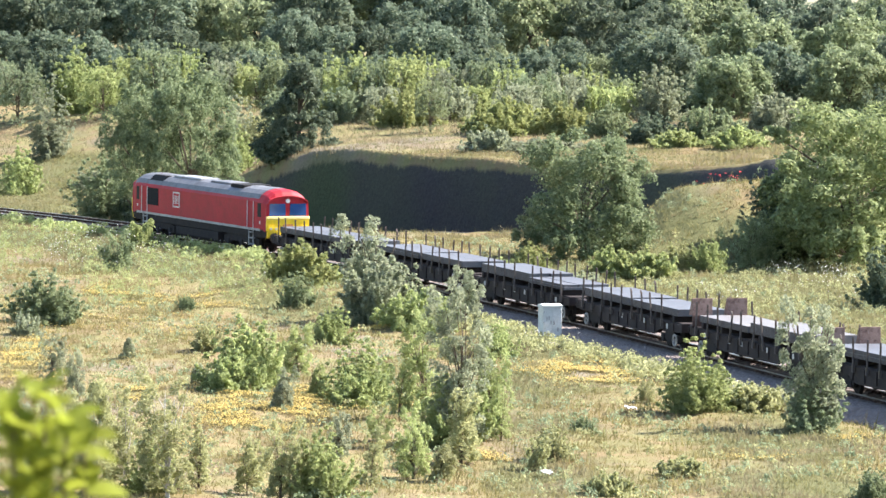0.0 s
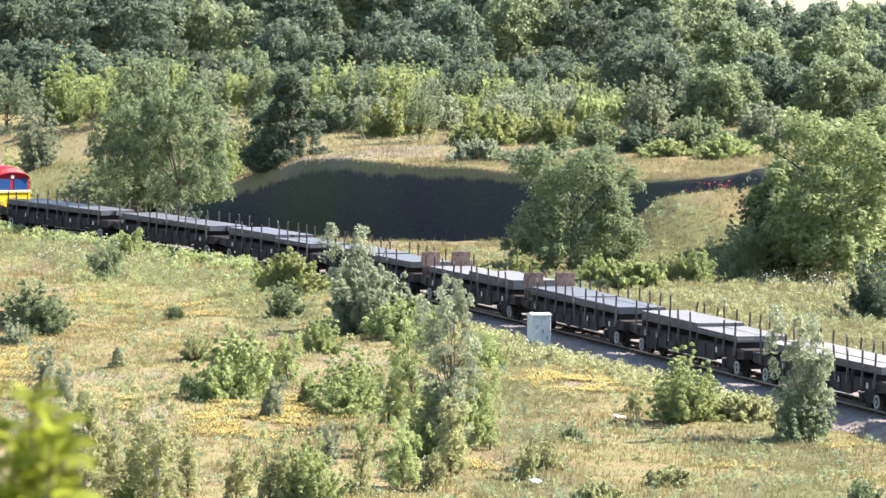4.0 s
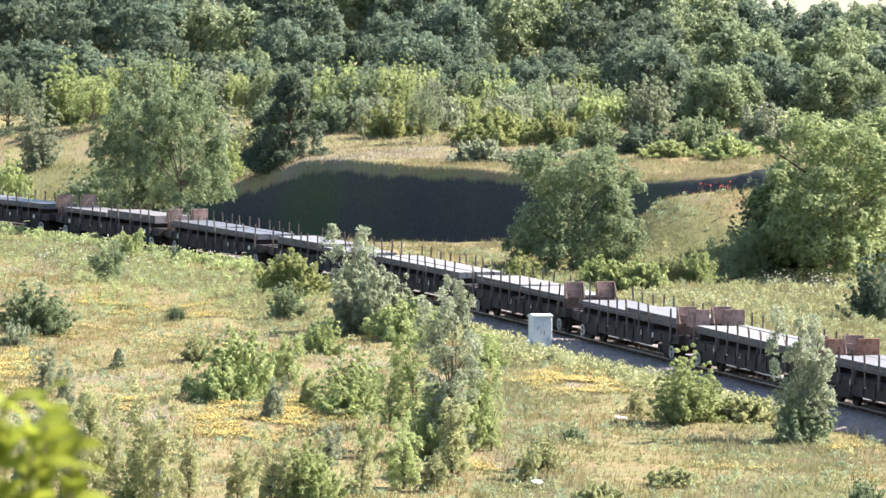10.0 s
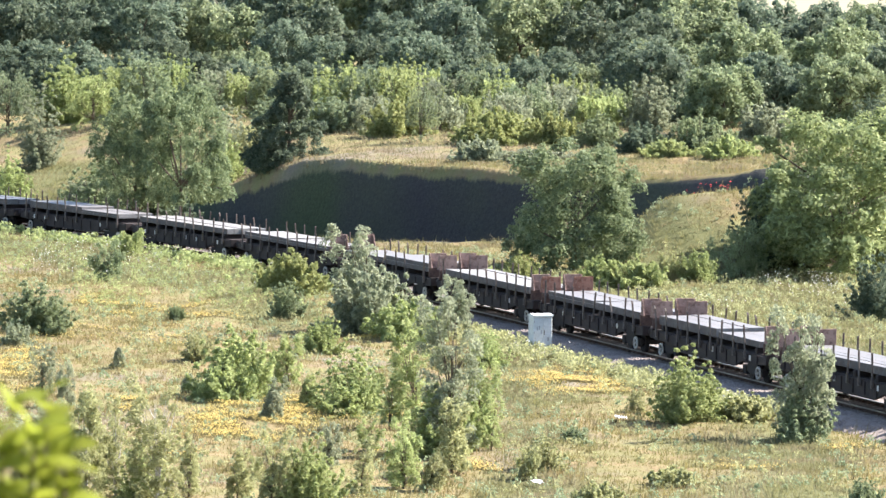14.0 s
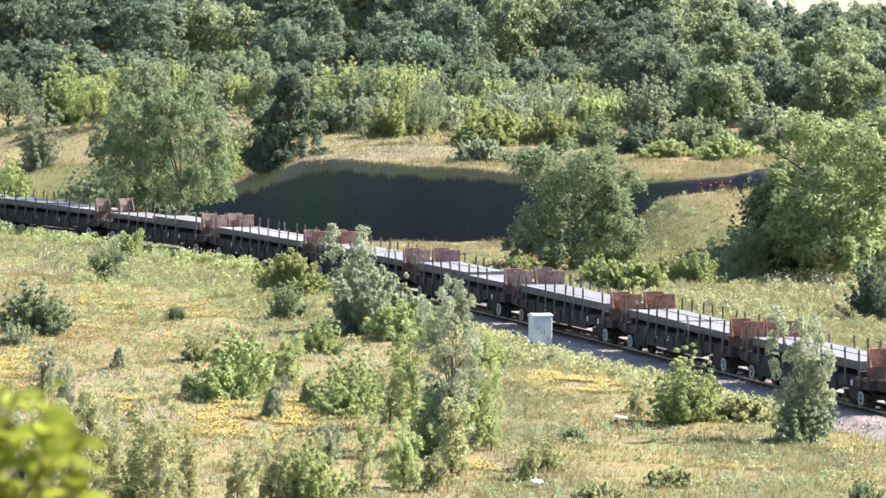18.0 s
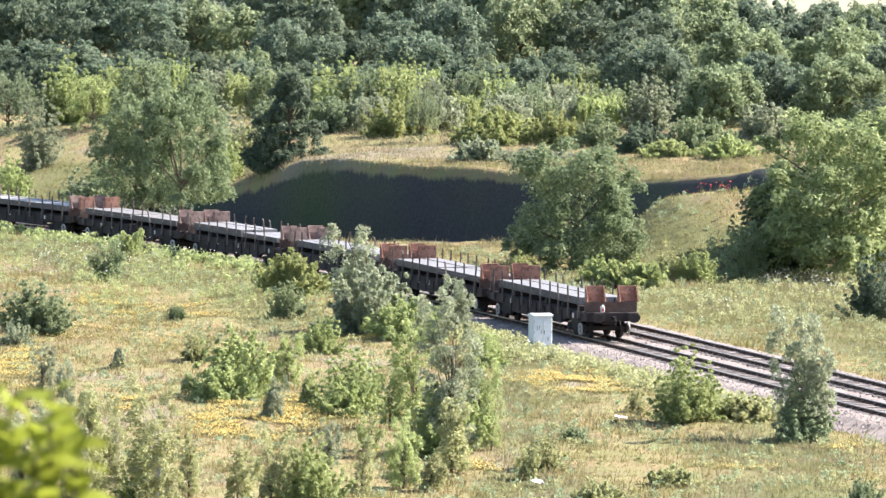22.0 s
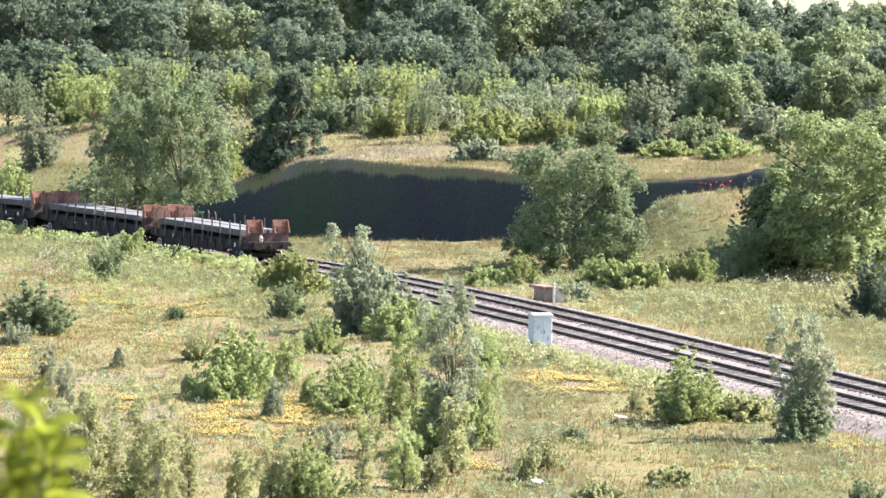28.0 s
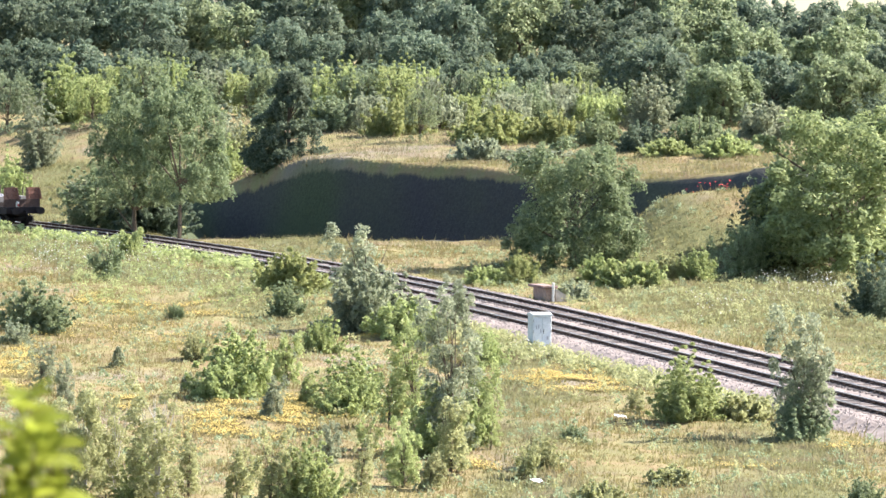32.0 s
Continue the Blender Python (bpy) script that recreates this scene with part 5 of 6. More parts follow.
# ---- planting plan ----
# waste ground before the line
plant("bush", "shrub", "bright", 9.74, 206.00, 3.21, 3.66, 2, "bright green rounded bush on dry grass", "bush", fine=1.83)
plant("tree", "birch", "grey", 13.95, 201.00, 5.07, 4.33, 3, "grey-green young tree with a sparse top beside the line", "tree", fine=2.07)
plant("bush", "shrub", "sage", 13.93, 200.50, 2.60, 2.90, 4, "dense grey-green bush at a young tree's foot", "bush", fine=1.71)
plant("bush", "shrub", "pale", 12.01, 206.50, 1.21, 2.67, 5, "low pale green scrub at the ballast edge", "bush", fine=1.2)
plant("tree", "birch", "grey", 0.37, 192.00, 6.30, 4.14, 6, "tall grey-leaved willow sapling with slender stems", "tree", fine=2.2)
plant("tree", "birch", "bright", -1.03, 202.50, 4.36, 3.49, 7, "green birch sapling in a dense clump", "tree", fine=2.07)
plant("tree", "birch", "bright", 1.38, 202.00, 3.81, 2.61, 8, "bright green birch sapling in a clump", "tree", fine=1.95)
plant("bush", "shrub", "bright", 0.18, 192.50, 2.90, 3.52, 9, "green bush at the foot of saplings", "bush", fine=1.71)
plant("tree", "birch", "pale", 0.38, 186.50, 2.78, 3.01, 10, "shoots of pale young birch", "tree", fine=1.71)
plant("bush", "birch", "bright", -1.29, 181.50, 2.65, 2.35, 8, "bright yellow-green young birch", "bush", fine=1.95)
plant("tree", "shrub", "grey", -3.46, 250.00, 4.35, 5.52, 11, "broad silvery-grey willow bush by the line", "tree", fine=2.07)
plant("tree", "birch", "grey", -3.63, 252.00, 5.35, 6.24, 12, "silvery willow with upright shoots by the line", "tree", fine=2.07)
plant("tree", "birch", "grey", 0.59, 248.00, 3.02, 2.94, 3, "grey-green willow sapling by the line", "tree", fine=1.83)
plant("bush", "shrub", "bright", -1.67, 246.50, 2.09, 3.98, 2, "yellowish green scrub by the line", "bush", fine=1.59)
plant("bush", "shrub", "lime", -7.87, 271.50, 2.45, 4.53, 13, "yellow-green bush by the line", "bush", fine=1.71)
plant("bush", "shrub", "green", -7.79, 259.50, 2.19, 2.10, 14, "small bush of dark green leaves", "bush", fine=1.2)
plant("bush", "shrub", "bright", -8.27, 214.50, 3.30, 4.39, 15, "rounded bright green bush in flowering grass", "bush", fine=1.95)
plant("bush", "shrub", "bright", -8.78, 213.00, 1.88, 3.44, 4, "low bush of darker green leaves", "bush", fine=1.46)
plant("bush", "birch", "bright", -6.51, 221.50, 2.37, 2.39, 7, "bright green young birch shoots", "bush", fine=1.59)
plant("bush", "shrub", "bright", -3.56, 210.00, 3.03, 3.39, 16, "green bush in yellow flowering grass", "bush", fine=1.83)
plant("bush", "shrub", "bright", -3.81, 208.00, 1.72, 2.69, 5, "low bush of darker green leaves", "bush", fine=1.46)
plant("bush", "shrub", "bright", -5.39, 237.00, 2.01, 2.17, 17, "small bush of bright leaves", "bush", fine=1.46)
plant("tree", "birch", "pale", -9.44, 174.50, 4.39, 3.57, 3, "slender grey-green birch group", "tree", fine=2.2, bark=BIRCH_BARK)
plant("tree", "birch", "pale", -11.99, 176.00, 4.07, 3.60, 6, "slender birch group with a white stem", "tree", fine=2.2, bark=BIRCH_BARK)
plant("tree", "birch", "pale", -11.04, 177.50, 3.65, 2.49, 12, "slender young grey-green birch", "tree", fine=1.95, bark=BIRCH_BARK)
plant("bush", "birch", "grey", -16.37, 214.50, 2.25, 1.85, 7, "small dark grey-green sapling", "bush", fine=1.46)
plant("bush", "shrub", "bright", -9.99, 176.00, 2.62, 2.09, 9, "low bush of bright green leaves", "bush", fine=1.59)
plant("bush", "shrub", "bright", -4.24, 174.00, 2.91, 2.81, 10, "bright green bush in dry grass", "bush", fine=1.83)
plant("tree", "birch", "pale", -5.65, 174.00, 2.79, 2.44, 8, "group of pale birch saplings", "tree", fine=1.83)
plant("bush", "birch", "grey", -4.08, 188.00, 1.72, 1.82, 3, "small sapling with grey-green leaves", "bush", fine=1.46)
plant("bush", "birch", "grey", -6.69, 205.50, 1.86, 1.99, 12, "grey-green sapling in yellow flowers", "bush", fine=1.46)
plant("bush", "shrub", "green", -19.29, 248.00, 2.76, 4.01, 2, "dark green bush in tall grass", "bush", fine=1.71)
plant("bush", "shrub", "grey", -19.74, 243.00, 1.33, 1.83, 11, "small bush of grey-green leaves", "bush", fine=1.2)
plant("bush", "birch", "green", -18.09, 282.50, 2.26, 2.74, 8, "green sapling in white-flowered grass", "bush", fine=1.46)
plant("bush", "birch", "bright", -17.89, 300.50, 1.50, 2.59, 13, "leafy weeds at the line's edge", "bush", fine=1.2)
plant("bush", "shrub", "green", -13.08, 257.50, 0.84, 1.11, 4, "small dark tuft of scrub", "bush", fine=1.2)
plant("bush", "shrub", "pale", -10.87, 233.00, 1.60, 1.76, 5, "low scrub of pale leaves", "bush", fine=1.2)
plant("bush", "cone", "grey", -14.17, 229.50, 0.84, 0.84, 3, "small grey-leaved young sapling", "bush", fine=1.2)
plant("bush", "shrub", "green", 5.01, 198.00, 0.74, 1.28, 14, "small bush of dark green leaves", "bush", fine=1.2)
plant("bush", "shrub", "pale", 3.65, 188.50, 1.62, 1.83, 9, "low scrub in pale grass", "bush", fine=1.2)
plant("bush", "shrub", "bright", 1.95, 233.00, 1.96, 2.26, 9, "green scrub at the ballast edge", "bush", fine=1.46)
plant("bush", "shrub", "pale", 8.08, 182.50, 0.72, 2.16, 11, "low scrub of grey-green leaves", "bush", fine=1.2)
plant("bush", "shrub", "pale", 5.36, 177.00, 0.78, 1.91, 2, "low scrub of grey-green leaves", "bush", fine=1.2)
plant("bush", "shrub", "green", 14.31, 176.50, 1.11, 1.71, 4, "low scrub of dark leaves", "bush", fine=1.2)
plant("bush", "birch", "pale", -13.48, 182.00, 2.91, 2.35, 7, "slender young birch sapling in rough grass", "bush", fine=1.5)
plant("bush", "birch", "grey", -14.08, 176.00, 3.20, 2.27, 8, "slender young birch sapling in rough grass", "bush", fine=1.5)
plant("bush", "birch", "pale", -8.52, 177.00, 2.67, 1.72, 12, "slender young birch sapling in rough grass", "bush", fine=1.5)
plant("bush", "birch", "pale", -6.85, 176.00, 1.96, 2.09, 6, "slender young birch sapling in rough grass", "bush", fine=1.5)
plant("bush", "birch", "pale", -2.72, 179.00, 2.09, 1.54, 3, "slender young birch sapling in rough grass", "bush", fine=1.5)
plant("bush", "birch", "bright", -2.63, 193.50, 1.31, 1.46, 8, "slender young birch sapling in rough grass", "bush", fine=1.5)
plant("bush", "birch", "grey", -15.15, 212.00, 1.83, 1.60, 3, "slender young birch sapling in rough grass", "bush", fine=1.5)
plant("bush", "birch", "grey", -10.54, 216.00, 0.88, 1.16, 7, "slender young birch sapling in rough grass", "bush", fine=1.5)
plant("bush", "birch", "bright", -5.52, 211.50, 1.34, 1.59, 12, "slender young birch sapling in rough grass", "bush", fine=1.5)
plant("bush", "birch", "bright", -2.00, 202.50, 2.18, 1.74, 7, "slender young birch sapling in rough grass", "bush", fine=1.5)
plant("bush", "birch", "bright", 1.85, 193.00, 2.24, 1.66, 3, "slender young birch sapling in rough grass", "bush", fine=1.5)
plant("bush", "birch", "pale", -0.40, 181.00, 1.37, 1.75, 12, "slender young birch sapling in rough grass", "bush", fine=1.5)
plant("bush", "birch", "pale", 3.00, 185.50, 1.17, 1.40, 8, "slender young birch sapling in rough grass", "bush", fine=1.5)
plant("bush", "birch", "pale", 7.90, 210.00, 0.91, 1.36, 3, "slender young birch sapling in rough grass", "bush", fine=1.5)
# behind the line
plant("tree", "tree", "hazel", 7.35, 298.50, 7.50, 7.90, 21, "rounded broadleaf tree with a full crown below a bank", "tree", fine=2.4)
plant("tree", "tree", "oak", 22.30, 295.50, 9.40, 11.00, 22, "wide green broadleaf tree beyond the meadow", "tree", fine=2.2)
plant("tree", "shrub", "bright", 24.63, 300.50, 5.78, 4.85, 2, "bright green bush beside a wide tree", "tree", fine=1.71)
plant("tree", "shrub", "dark", 17.91, 296.50, 5.36, 3.51, 4, "dark green bush under a wide tree", "tree", fine=1.59)
plant("bush", "upright", "green", 16.65, 292.50, 3.02, 3.62, 23, "spiky green shrub at the meadow's edge", "bush", fine=1.95)
plant("bush", "shrub", "bright", 14.04, 288.50, 2.10, 2.64, 9, "green bush at the foot of a mound", "bush", fine=1.71)
plant("bush", "shrub", "bright", 10.36, 285.50, 1.84, 4.61, 11, "low grey-green bushes at the foot of a mound", "bush", fine=1.71)
plant("bush", "shrub", "bright", 8.72, 287.50, 1.57, 2.94, 13, "green bush at the meadow's edge", "bush", fine=1.59)
plant("bush", "shrub", "pale", 12.33, 288.50, 2.15, 2.18, 5, "pale bush on a mound", "bush", fine=1.46)
plant("tree", "shrub", "dark", 21.91, 265.00, 4.04, 3.71, 14, "dark green bush in the meadow", "tree", fine=1.83)
plant("bush", "shrub", "pale", 20.59, 296.50, 2.02, 2.24, 16, "pale shrub before a dark tree", "bush", fine=1.2)
plant("bush", "shrub", "lime", 4.22, 287.00, 2.07, 2.78, 13, "yellow-green scrub by the far rail", "bush", fine=1.59)
plant("bush", "shrub", "bright", 2.36, 286.50, 1.23, 2.78, 9, "green scrub by the far rail", "bush", fine=1.2)
plant("bush", "shrub", "grey", 6.87, 275.00, 1.20, 2.67, 11, "low weeds beside the culvert", "bush", fine=1.2)
plant("tree", "tree", "hazel", -19.20, 327.60, 9.60, 6.00, 24, "leafy broadleaf tree behind the line", "tree", fine=2.1, foot=0.22)
plant("tree", "shrub", "green", -22.00, 333.00, 6.20, 5.00, 16, "dense young tree behind the line", "tree", fine=1.7)
plant("tree", "tree", "hazel", -16.20, 322.60, 10.40, 6.20, 25, "leafy broadleaf tree behind the line", "tree", fine=2.1, foot=0.26)
# a green bush; its dark leaf tone stands in for the shade there
plant("bush", "shrub", "dark", -18.40, 332.50, 4.20, 6.60, 15, "dense green bush under trees", "bush", fine=1.83)
plant("tree", "shrub", "grey", -29.79, 386.00, 7.60, 4.20, 26, "slim grey-green tree on the slope", "tree", fine=1.83)
plant("bush", "shrub", "bright", -30.27, 366.00, 4.20, 3.74, 17, "green bush on the slope", "bush", fine=1.71)
plant("bush", "shrub", "grey", -25.26, 369.00, 1.55, 3.58, 11, "low bush on the slope", "bush", fine=1.2)
plant("tree", "cone", "dark", -10.53, 358.00, 6.19, 5.78, 27, "dark green dense young tree on the bank's crest", "tree", fine=1.83)
plant("bush", "shrub", "bright", -15.00, 362.50, 3.60, 3.80, 6, "pale green bush on the shoulder of the bank", "bush", fine=1.6)
plant("bush", "shrub", "dark", -12.00, 357.50, 2.60, 3.90, 4, "dark low bush on the bank", "bush", fine=1.2)
plant("bush", "shrub", "grey", -15.28, 372.00, 4.74, 4.01, 2, "grey-green shrub on the plateau", "bush", fine=1.46)
plant("bush", "shrub", "pale", -13.92, 368.00, 3.47, 3.37, 5, "pale shrub on the plateau", "bush", fine=1.2)
plant("bush", "shrub", "grey", 2.39, 344.00, 1.79, 4.45, 11, "grey-green shrub on the bank's crest", "bush", fine=1.59)
plant("bush", "shrub", "grey", 6.06, 342.00, 0.98, 5.16, 9, "grey-green shrubs on the bank's crest", "bush", fine=1.59)
plant("bush", "shrub", "lime", -3.43, 369.00, 3.05, 5.17, 13, "yellow-green bush at the meadow's edge", "bush", fine=1.59)
plant("tree", "thicket", "green", -1.61, 362.00, 5.25, 2.73, 28, "narrow upright young green tree", "tree", fine=1.71)
plant("bush", "shrub", "lime", 3.63, 358.00, 2.63, 6.94, 13, "yellow-green bushes above the bank", "bush", fine=1.83)
plant("bush", "shrub", "lime", 7.65, 357.00, 2.39, 4.61, 2, "yellow-green bushes above the bank", "bush", fine=1.59)
plant("bush", "shrub", "green", 10.39, 352.00, 2.63, 4.17, 15, "green bush above the bank", "bush", fine=1.46)
plant("bush", "shrub", "dark", 13.20, 346.00, 2.19, 4.84, 4, "dark bush above the bank", "bush", fine=1.59)
plant("bush", "shrub", "green", 16.74, 346.00, 2.86, 5.59, 17, "green bushes above the bank", "bush", fine=1.59)
plant("bush", "shrub", "bright", 14.53, 342.00, 1.27, 4.05, 9, "green bush above the bank", "bush", fine=1.46)
plant("bush", "shrub", "bright", 18.47, 340.00, 1.62, 4.39, 15, "green bush above the bank", "bush", fine=1.46)
plant("tree", "shrub", "grey", 22.18, 362.00, 3.52, 5.07, 11, "grey-green willow before the wood", "tree", fine=1.59)
plant("tree", "shrub", "grey", 14.87, 380.00, 4.68, 4.91, 16, "pale rounded willow before the wood", "tree", fine=1.71)
plant("bush", "shrub", "dark", 30.59, 372.00, 3.65, 3.61, 14, "dark bush at the edge of the wood", "bush", fine=1.2)
plant("tree", "thicket", "sage", -33.36, 401.30, 6.60, 4.75, 28, "pointed young tree in a thicket before the wood", "tree", fine=1.46, group="young trees before the wood")
plant("bush", "shrub", "bright", -28.97, 403.30, 5.75, 5.21, 2, "rounded bush in a thicket before the wood", "bush", fine=1.46, group="young trees before the wood")
plant("tree", "thicket", "bright", -26.67, 398.20, 5.67, 4.25, 28, "pointed young tree in a thicket before the wood", "tree", fine=1.46, group="young trees before the wood")
plant("tree", "thicket", "bright", -25.06, 406.80, 4.91, 4.95, 23, "pointed young tree in a thicket before the wood", "tree", fine=1.46, group="young trees before the wood")
plant("tree", "thicket", "sage", -22.92, 403.70, 6.20, 4.74, 26, "pointed young tree in a thicket before the wood", "tree", fine=1.46, group="young trees before the wood")
plant("tree", "thicket", "bright", -21.33, 406.60, 5.33, 4.90, 23, "pointed young tree in a thicket before the wood", "tree", fine=1.46, group="young trees before the wood")
plant("bush", "shrub", "sage", -18.84, 400.40, 4.42, 4.79, 2, "rounded bush in a thicket before the wood", "bush", fine=1.46, group="young trees before the wood")
plant("tree", "thicket", "grey", -17.61, 406.80, 4.63, 4.86, 23, "pointed young tree in a thicket before the wood", "tree", fine=1.46, group="young trees before the wood")
plant("tree", "thicket", "bright", -15.00, 401.40, 4.43, 4.54, 28, "pointed young tree in a thicket before the wood", "tree", fine=1.46, group="young trees before the wood")
plant("tree", "thicket", "green", -12.77, 399.00, 4.95, 5.07, 28, "pointed young tree in a thicket before the wood", "tree", fine=1.46, group="young trees before the wood")
plant("tree", "thicket", "sage", -9.62, 393.40, 4.67, 4.92, 28, "pointed young tree in a thicket before the wood", "tree", fine=1.46, group="young trees before the wood")
plant("tree", "thicket", "bright", -7.62, 388.00, 6.14, 4.60, 26, "pointed young tree in a thicket before the wood", "tree", fine=1.46, group="young trees before the wood")
plant("tree", "thicket", "sage", -5.72, 387.00, 5.58, 4.67, 28, "pointed young tree in a thicket before the wood", "tree", fine=1.46, group="young trees before the wood")
plant("tree", "thicket", "bright", -3.63, 386.10, 6.07, 4.74, 26, "pointed young tree in a thicket before the wood", "tree", fine=1.46, group="young trees before the wood")
plant("tree", "thicket", "bright", -2.01, 395.30, 5.29, 4.85, 28, "pointed young tree in a thicket before the wood", "tree", fine=1.46, group="young trees before the wood")
plant("tree", "thicket", "grey", 0.12, 390.60, 4.63, 4.50, 28, "pointed young tree in a thicket before the wood", "tree", fine=1.46, group="young trees before the wood")
plant("tree", "thicket", "sage", 2.01, 390.70, 5.35, 4.76, 23, "pointed young tree in a thicket before the wood", "tree", fine=1.46, group="young trees before the wood")
plant("tree", "thicket", "bright", 4.10, 389.40, 4.58, 4.57, 23, "pointed young tree in a thicket before the wood", "tree", fine=1.46, group="young trees before the wood")
plant("tree", "thicket", "sage", 5.95, 386.50, 4.41, 4.16, 28, "pointed young tree in a thicket before the wood", "tree", fine=1.46, group="young trees before the wood")
plant("tree", "thicket", "grey", 8.35, 391.70, 3.99, 4.73, 28, "pointed young tree in a thicket before the wood", "tree", fine=1.46, group="young trees before the wood")
plant("tree", "thicket", "bright", 10.09, 393.70, 4.18, 5.30, 23, "pointed young tree in a thicket before the wood", "tree", fine=1.46, group="young trees before the wood")
plant("tree", "thicket", "green", 11.99, 386.70, 4.09, 4.46, 23, "pointed young tree in a thicket before the wood", "tree", fine=1.46, group="young trees before the wood")
plant("bush", "shrub", "sage", 17.73, 389.00, 3.10, 5.15, 5, "rounded bush in a thicket before the wood", "bush", fine=1.46, group="young trees before the wood")
plant("bush", "shrub", "bright", 29.44, 394.20, 1.40, 5.18, 5, "rounded bush in a thicket before the wood", "bush", fine=1.46, group="young trees before the wood")
plant("bush", "shrub", "sage", -7.94, 374.80, 3.13, 4.84, 5, "rounded bush in a thicket before the wood", "bush", fine=1.46, group="young trees before the wood")
plant("bush", "shrub", "green", -6.00, 380.60, 1.55, 3.73, 15, "rounded bush in a thicket before the wood", "bush", fine=1.46, group="young trees before the wood")
plant("bush", "shrub", "bright", -9.16, 375.50, 2.37, 4.00, 15, "rounded bush in a thicket before the wood", "bush", fine=1.46, group="young trees before the wood")
plant("tree", "thicket", "grey", -5.10, 374.10, 3.55, 4.03, 23, "pointed young tree in a thicket before the wood", "tree", fine=1.46, group="young trees before the wood")
plant("tree", "thicket", "grey", -0.27, 377.10, 3.35, 4.18, 23, "pointed young tree in a thicket before the wood", "tree", fine=1.46, group="young trees before the wood")
plant("tree", "thicket", "bright", 1.36, 379.30, 3.24, 4.37, 26, "pointed young tree in a thicket before the wood", "tree", fine=1.46, group="young trees before the wood")
plant("tree", "thicket", "grey", 4.55, 373.20, 3.90, 4.22, 26, "pointed young tree in a thicket before the wood", "tree", fine=1.46, group="young trees before the wood")
plant("tree", "thicket", "grey", 8.76, 381.70, 3.27, 4.32, 28, "pointed young tree in a thicket before the wood", "tree", fine=1.46, group="young trees before the wood")
plant("tree", "thicket", "bright", 11.20, 380.80, 3.30, 4.55, 28, "pointed young tree in a thicket before the wood", "tree", fine=1.46, group="young trees before the wood")
plant("tree", "thicket", "green", 6.61, 375.60, 2.96, 3.60, 23, "pointed young tree in a thicket before the wood", "tree", fine=1.46, group="young trees before the wood")
plant("bush", "shrub", "sage", -12.41, 375.60, 4.09, 4.57, 5, "rounded bush in a thicket before the wood", "bush", fine=1.46, group="young trees before the wood")
for x, y, high, wide, tint, seed in ((15.5, 397, 6.2, 7.0, "wood", 31), (20.5, 386, 4.6, 6.0, "green", 32), (24.5, 391, 5.6, 7.5, "wood", 33), (29.0, 386, 5.4, 7.0, "green", 31), (33.5, 392, 6.4, 7.0, "dark", 32), (23.0, 402, 7.5, 8.0, "green", 31), (30.0, 404, 8.0, 8.0, "green", 33)):
    plant("tree", "tree", tint, x, y, high, wide, seed, "rounded young tree at the edge of the wood", "tree", fine=1.4, group="young trees before the wood")
# flowers, weeds and litter
flowers("yellow", -7.0, 207.0, 3.3, 9.0, 12834)
flowers("yellow", -18.6, 228.5, 1.6, 11.5, 5022)
flowers("yellow", -12.9, 247.0, 4.0, 7.2, 2343)
flowers("yellow", -15.0, 261.0, 3.2, 4.0, 1450)
flowers("yellow", -18.4, 249.5, 2.2, 5.0, 1450)
flowers("yellow", -11.3, 259.5, 1.9, 2.2, 892)
flowers("yellow", -1.0, 213.0, 1.2, 3.0, 1116)
flowers("yellow", 6.2, 223.5, 2.4, 4.2, 3906)
flowers("yellow", -8.4, 203.0, 1.6, 4.8, 3906)
flowers("yellow", -5.7, 209.5, 1.2, 4.0, 2790)
flowers("yellow", 5.3, 223.5, 2.9, 5.0, 6138)
flowers("yellow", 5.9, 228.0, 1.3, 2.2, 2790)
flowers("yellow", -19.2, 236.5, 1.0, 7.0, 2790)
flowers("yellow", -16.9, 268.5, 2.3, 4.2, 1953)
flowers("yellow", -18.3, 271.5, 0.8, 2.5, 1116)
flowers("yellow", -13.8, 265.0, 2.0, 2.8, 1395)
flowers("yellow", -3.3, 246.5, 1.1, 1.2, 1116)
flowers("yellow", -2.1, 209.0, 0.6, 3.0, 837)
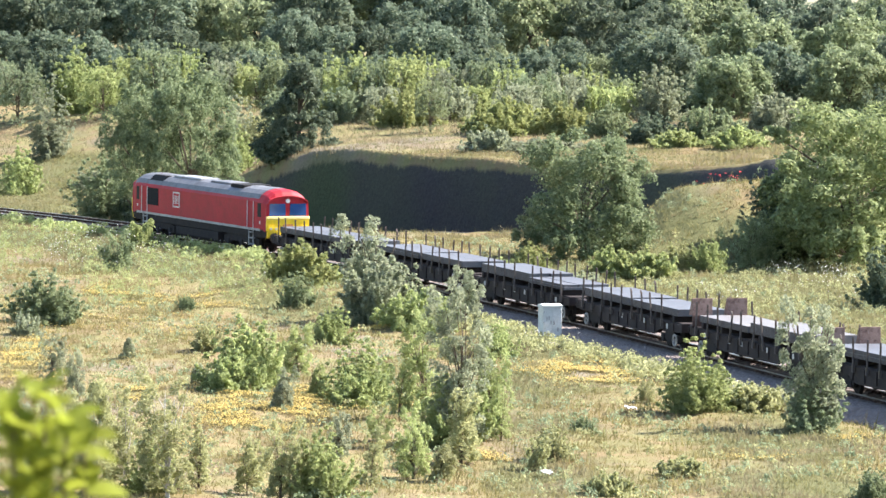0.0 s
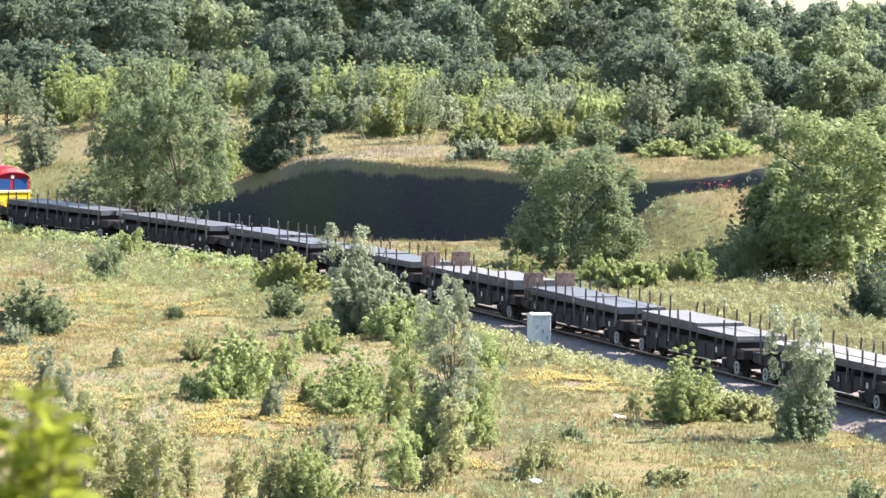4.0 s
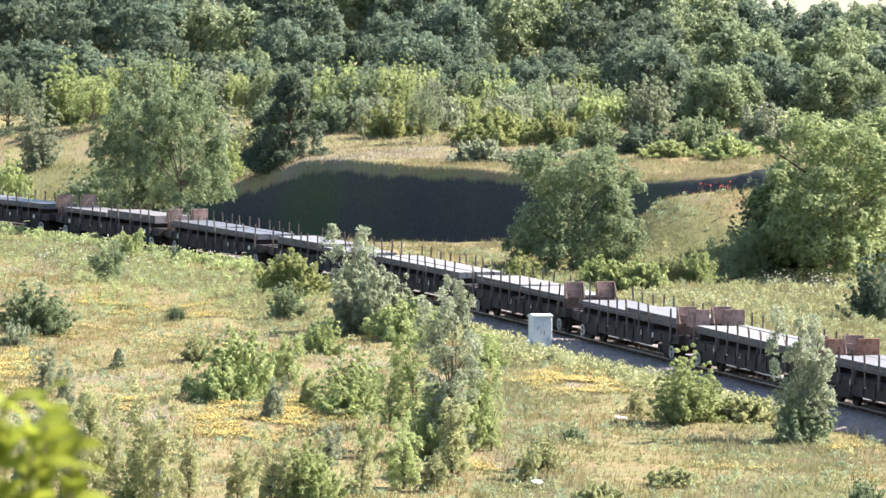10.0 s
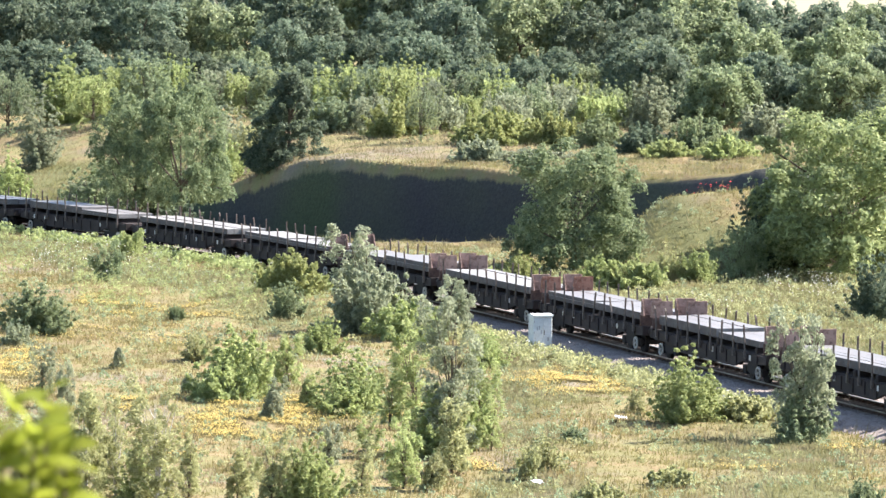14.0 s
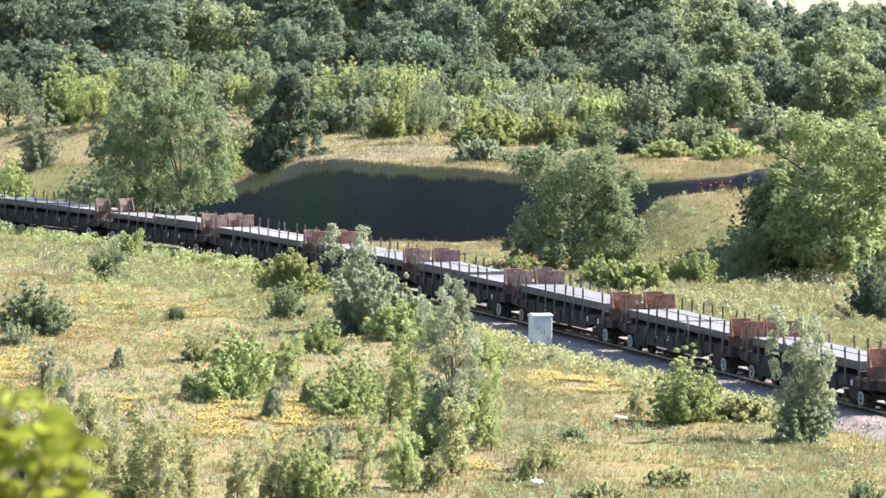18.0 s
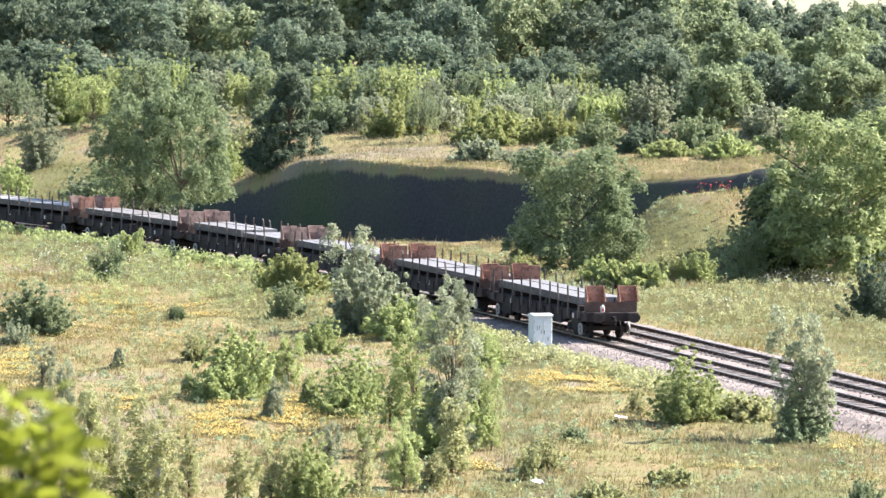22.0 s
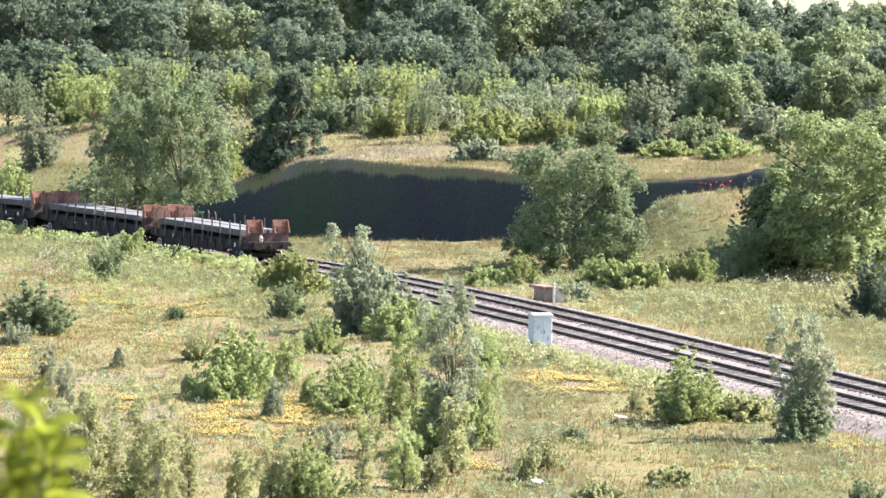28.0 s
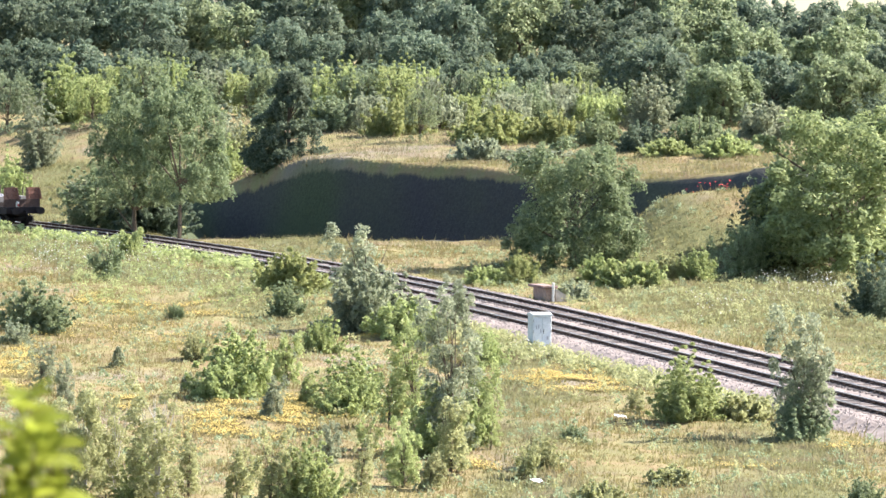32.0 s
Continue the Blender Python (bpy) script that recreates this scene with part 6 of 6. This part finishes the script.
flowers("yellow", -9.6, 193.0, 0.7, 2.0, 558)
flowers("yellow", -2.1, 191.5, 1.1, 1.5, 892)
flowers("yellow", 1.4, 188.5, 0.9, 1.8, 669)
flowers("yellow", -0.0, 192.5, 0.7, 1.2, 558)
flowers("yellow", 15.2, 196.0, 1.0, 1.8, 669)
flowers("yellow", -3.7, 210.5, 1.2, 2.2, 1116)
flowers("yellow", -17.0, 218.5, 1.1, 2.5, 669)
flowers("yellow", 11.3, 190.0, 1.4, 3.2, 669)
flowers("yellow", -12.6, 211.0, 0.8, 4.8, 1116)
flowers("white", -17.3, 300.0, 6.8, 16.0, 620)
flowers("white", -22.2, 297.0, 2.9, 9.0, 240)
flowers("white", -10.1, 281.0, 3.8, 15.0, 82)
flowers("white", 19.5, 279.5, 3.3, 13.5, 420)
flowers("white", 13.6, 264.5, 2.3, 8.8, 88)
flowers("white", 4.6, 241.5, 2.3, 6.2, 82)
flowers("white", 11.7, 208.0, 1.3, 5.5, 27)
flowers("red", 15.6, 306.5, 1.3, 1.0, 34)
litter(7.05, 206.00)
litter(3.37, 183.50)
cabinet(4.52, 241.50, 20, 0.94)


# ---- what moves ----
def motions():
    """The train runs away to the left along the near track; every wheel turns with it."""
    times = [0.0, *[float(i) for i in range(1, 32)], 32.0]
    for thing, ahead, half, offset in MOVING:
        walk(thing, [(t, rolling_pose(tail_at(t) + ahead, half) @ offset) for t in times])
    for wheels, x, r in TURNING:
        step = 1.2 * r / 9.0
        n = int(math.ceil(32.0 / (round(step * FPS) / FPS)))
        rows = []
        for i in range(n + 1):
            t = min(32.0, i * round(step * FPS) / FPS)
            rows.append((t, pose(x, 0, r, 0, math.degrees((gone(t) - gone(0)) / r), 0)))
        walk(wheels, rows)
    for twig, k in SWAYING:
        walk(twig, [(t / 2, pose(0, 0, 0, 0.12 * math.sin(t * 0.9 + k), 0.22 * math.sin(t * 0.75 + 0.6 * k) + 0.1 * math.sin(t * 1.9 + k), 0)) for t in range(0, 65)])


motions()
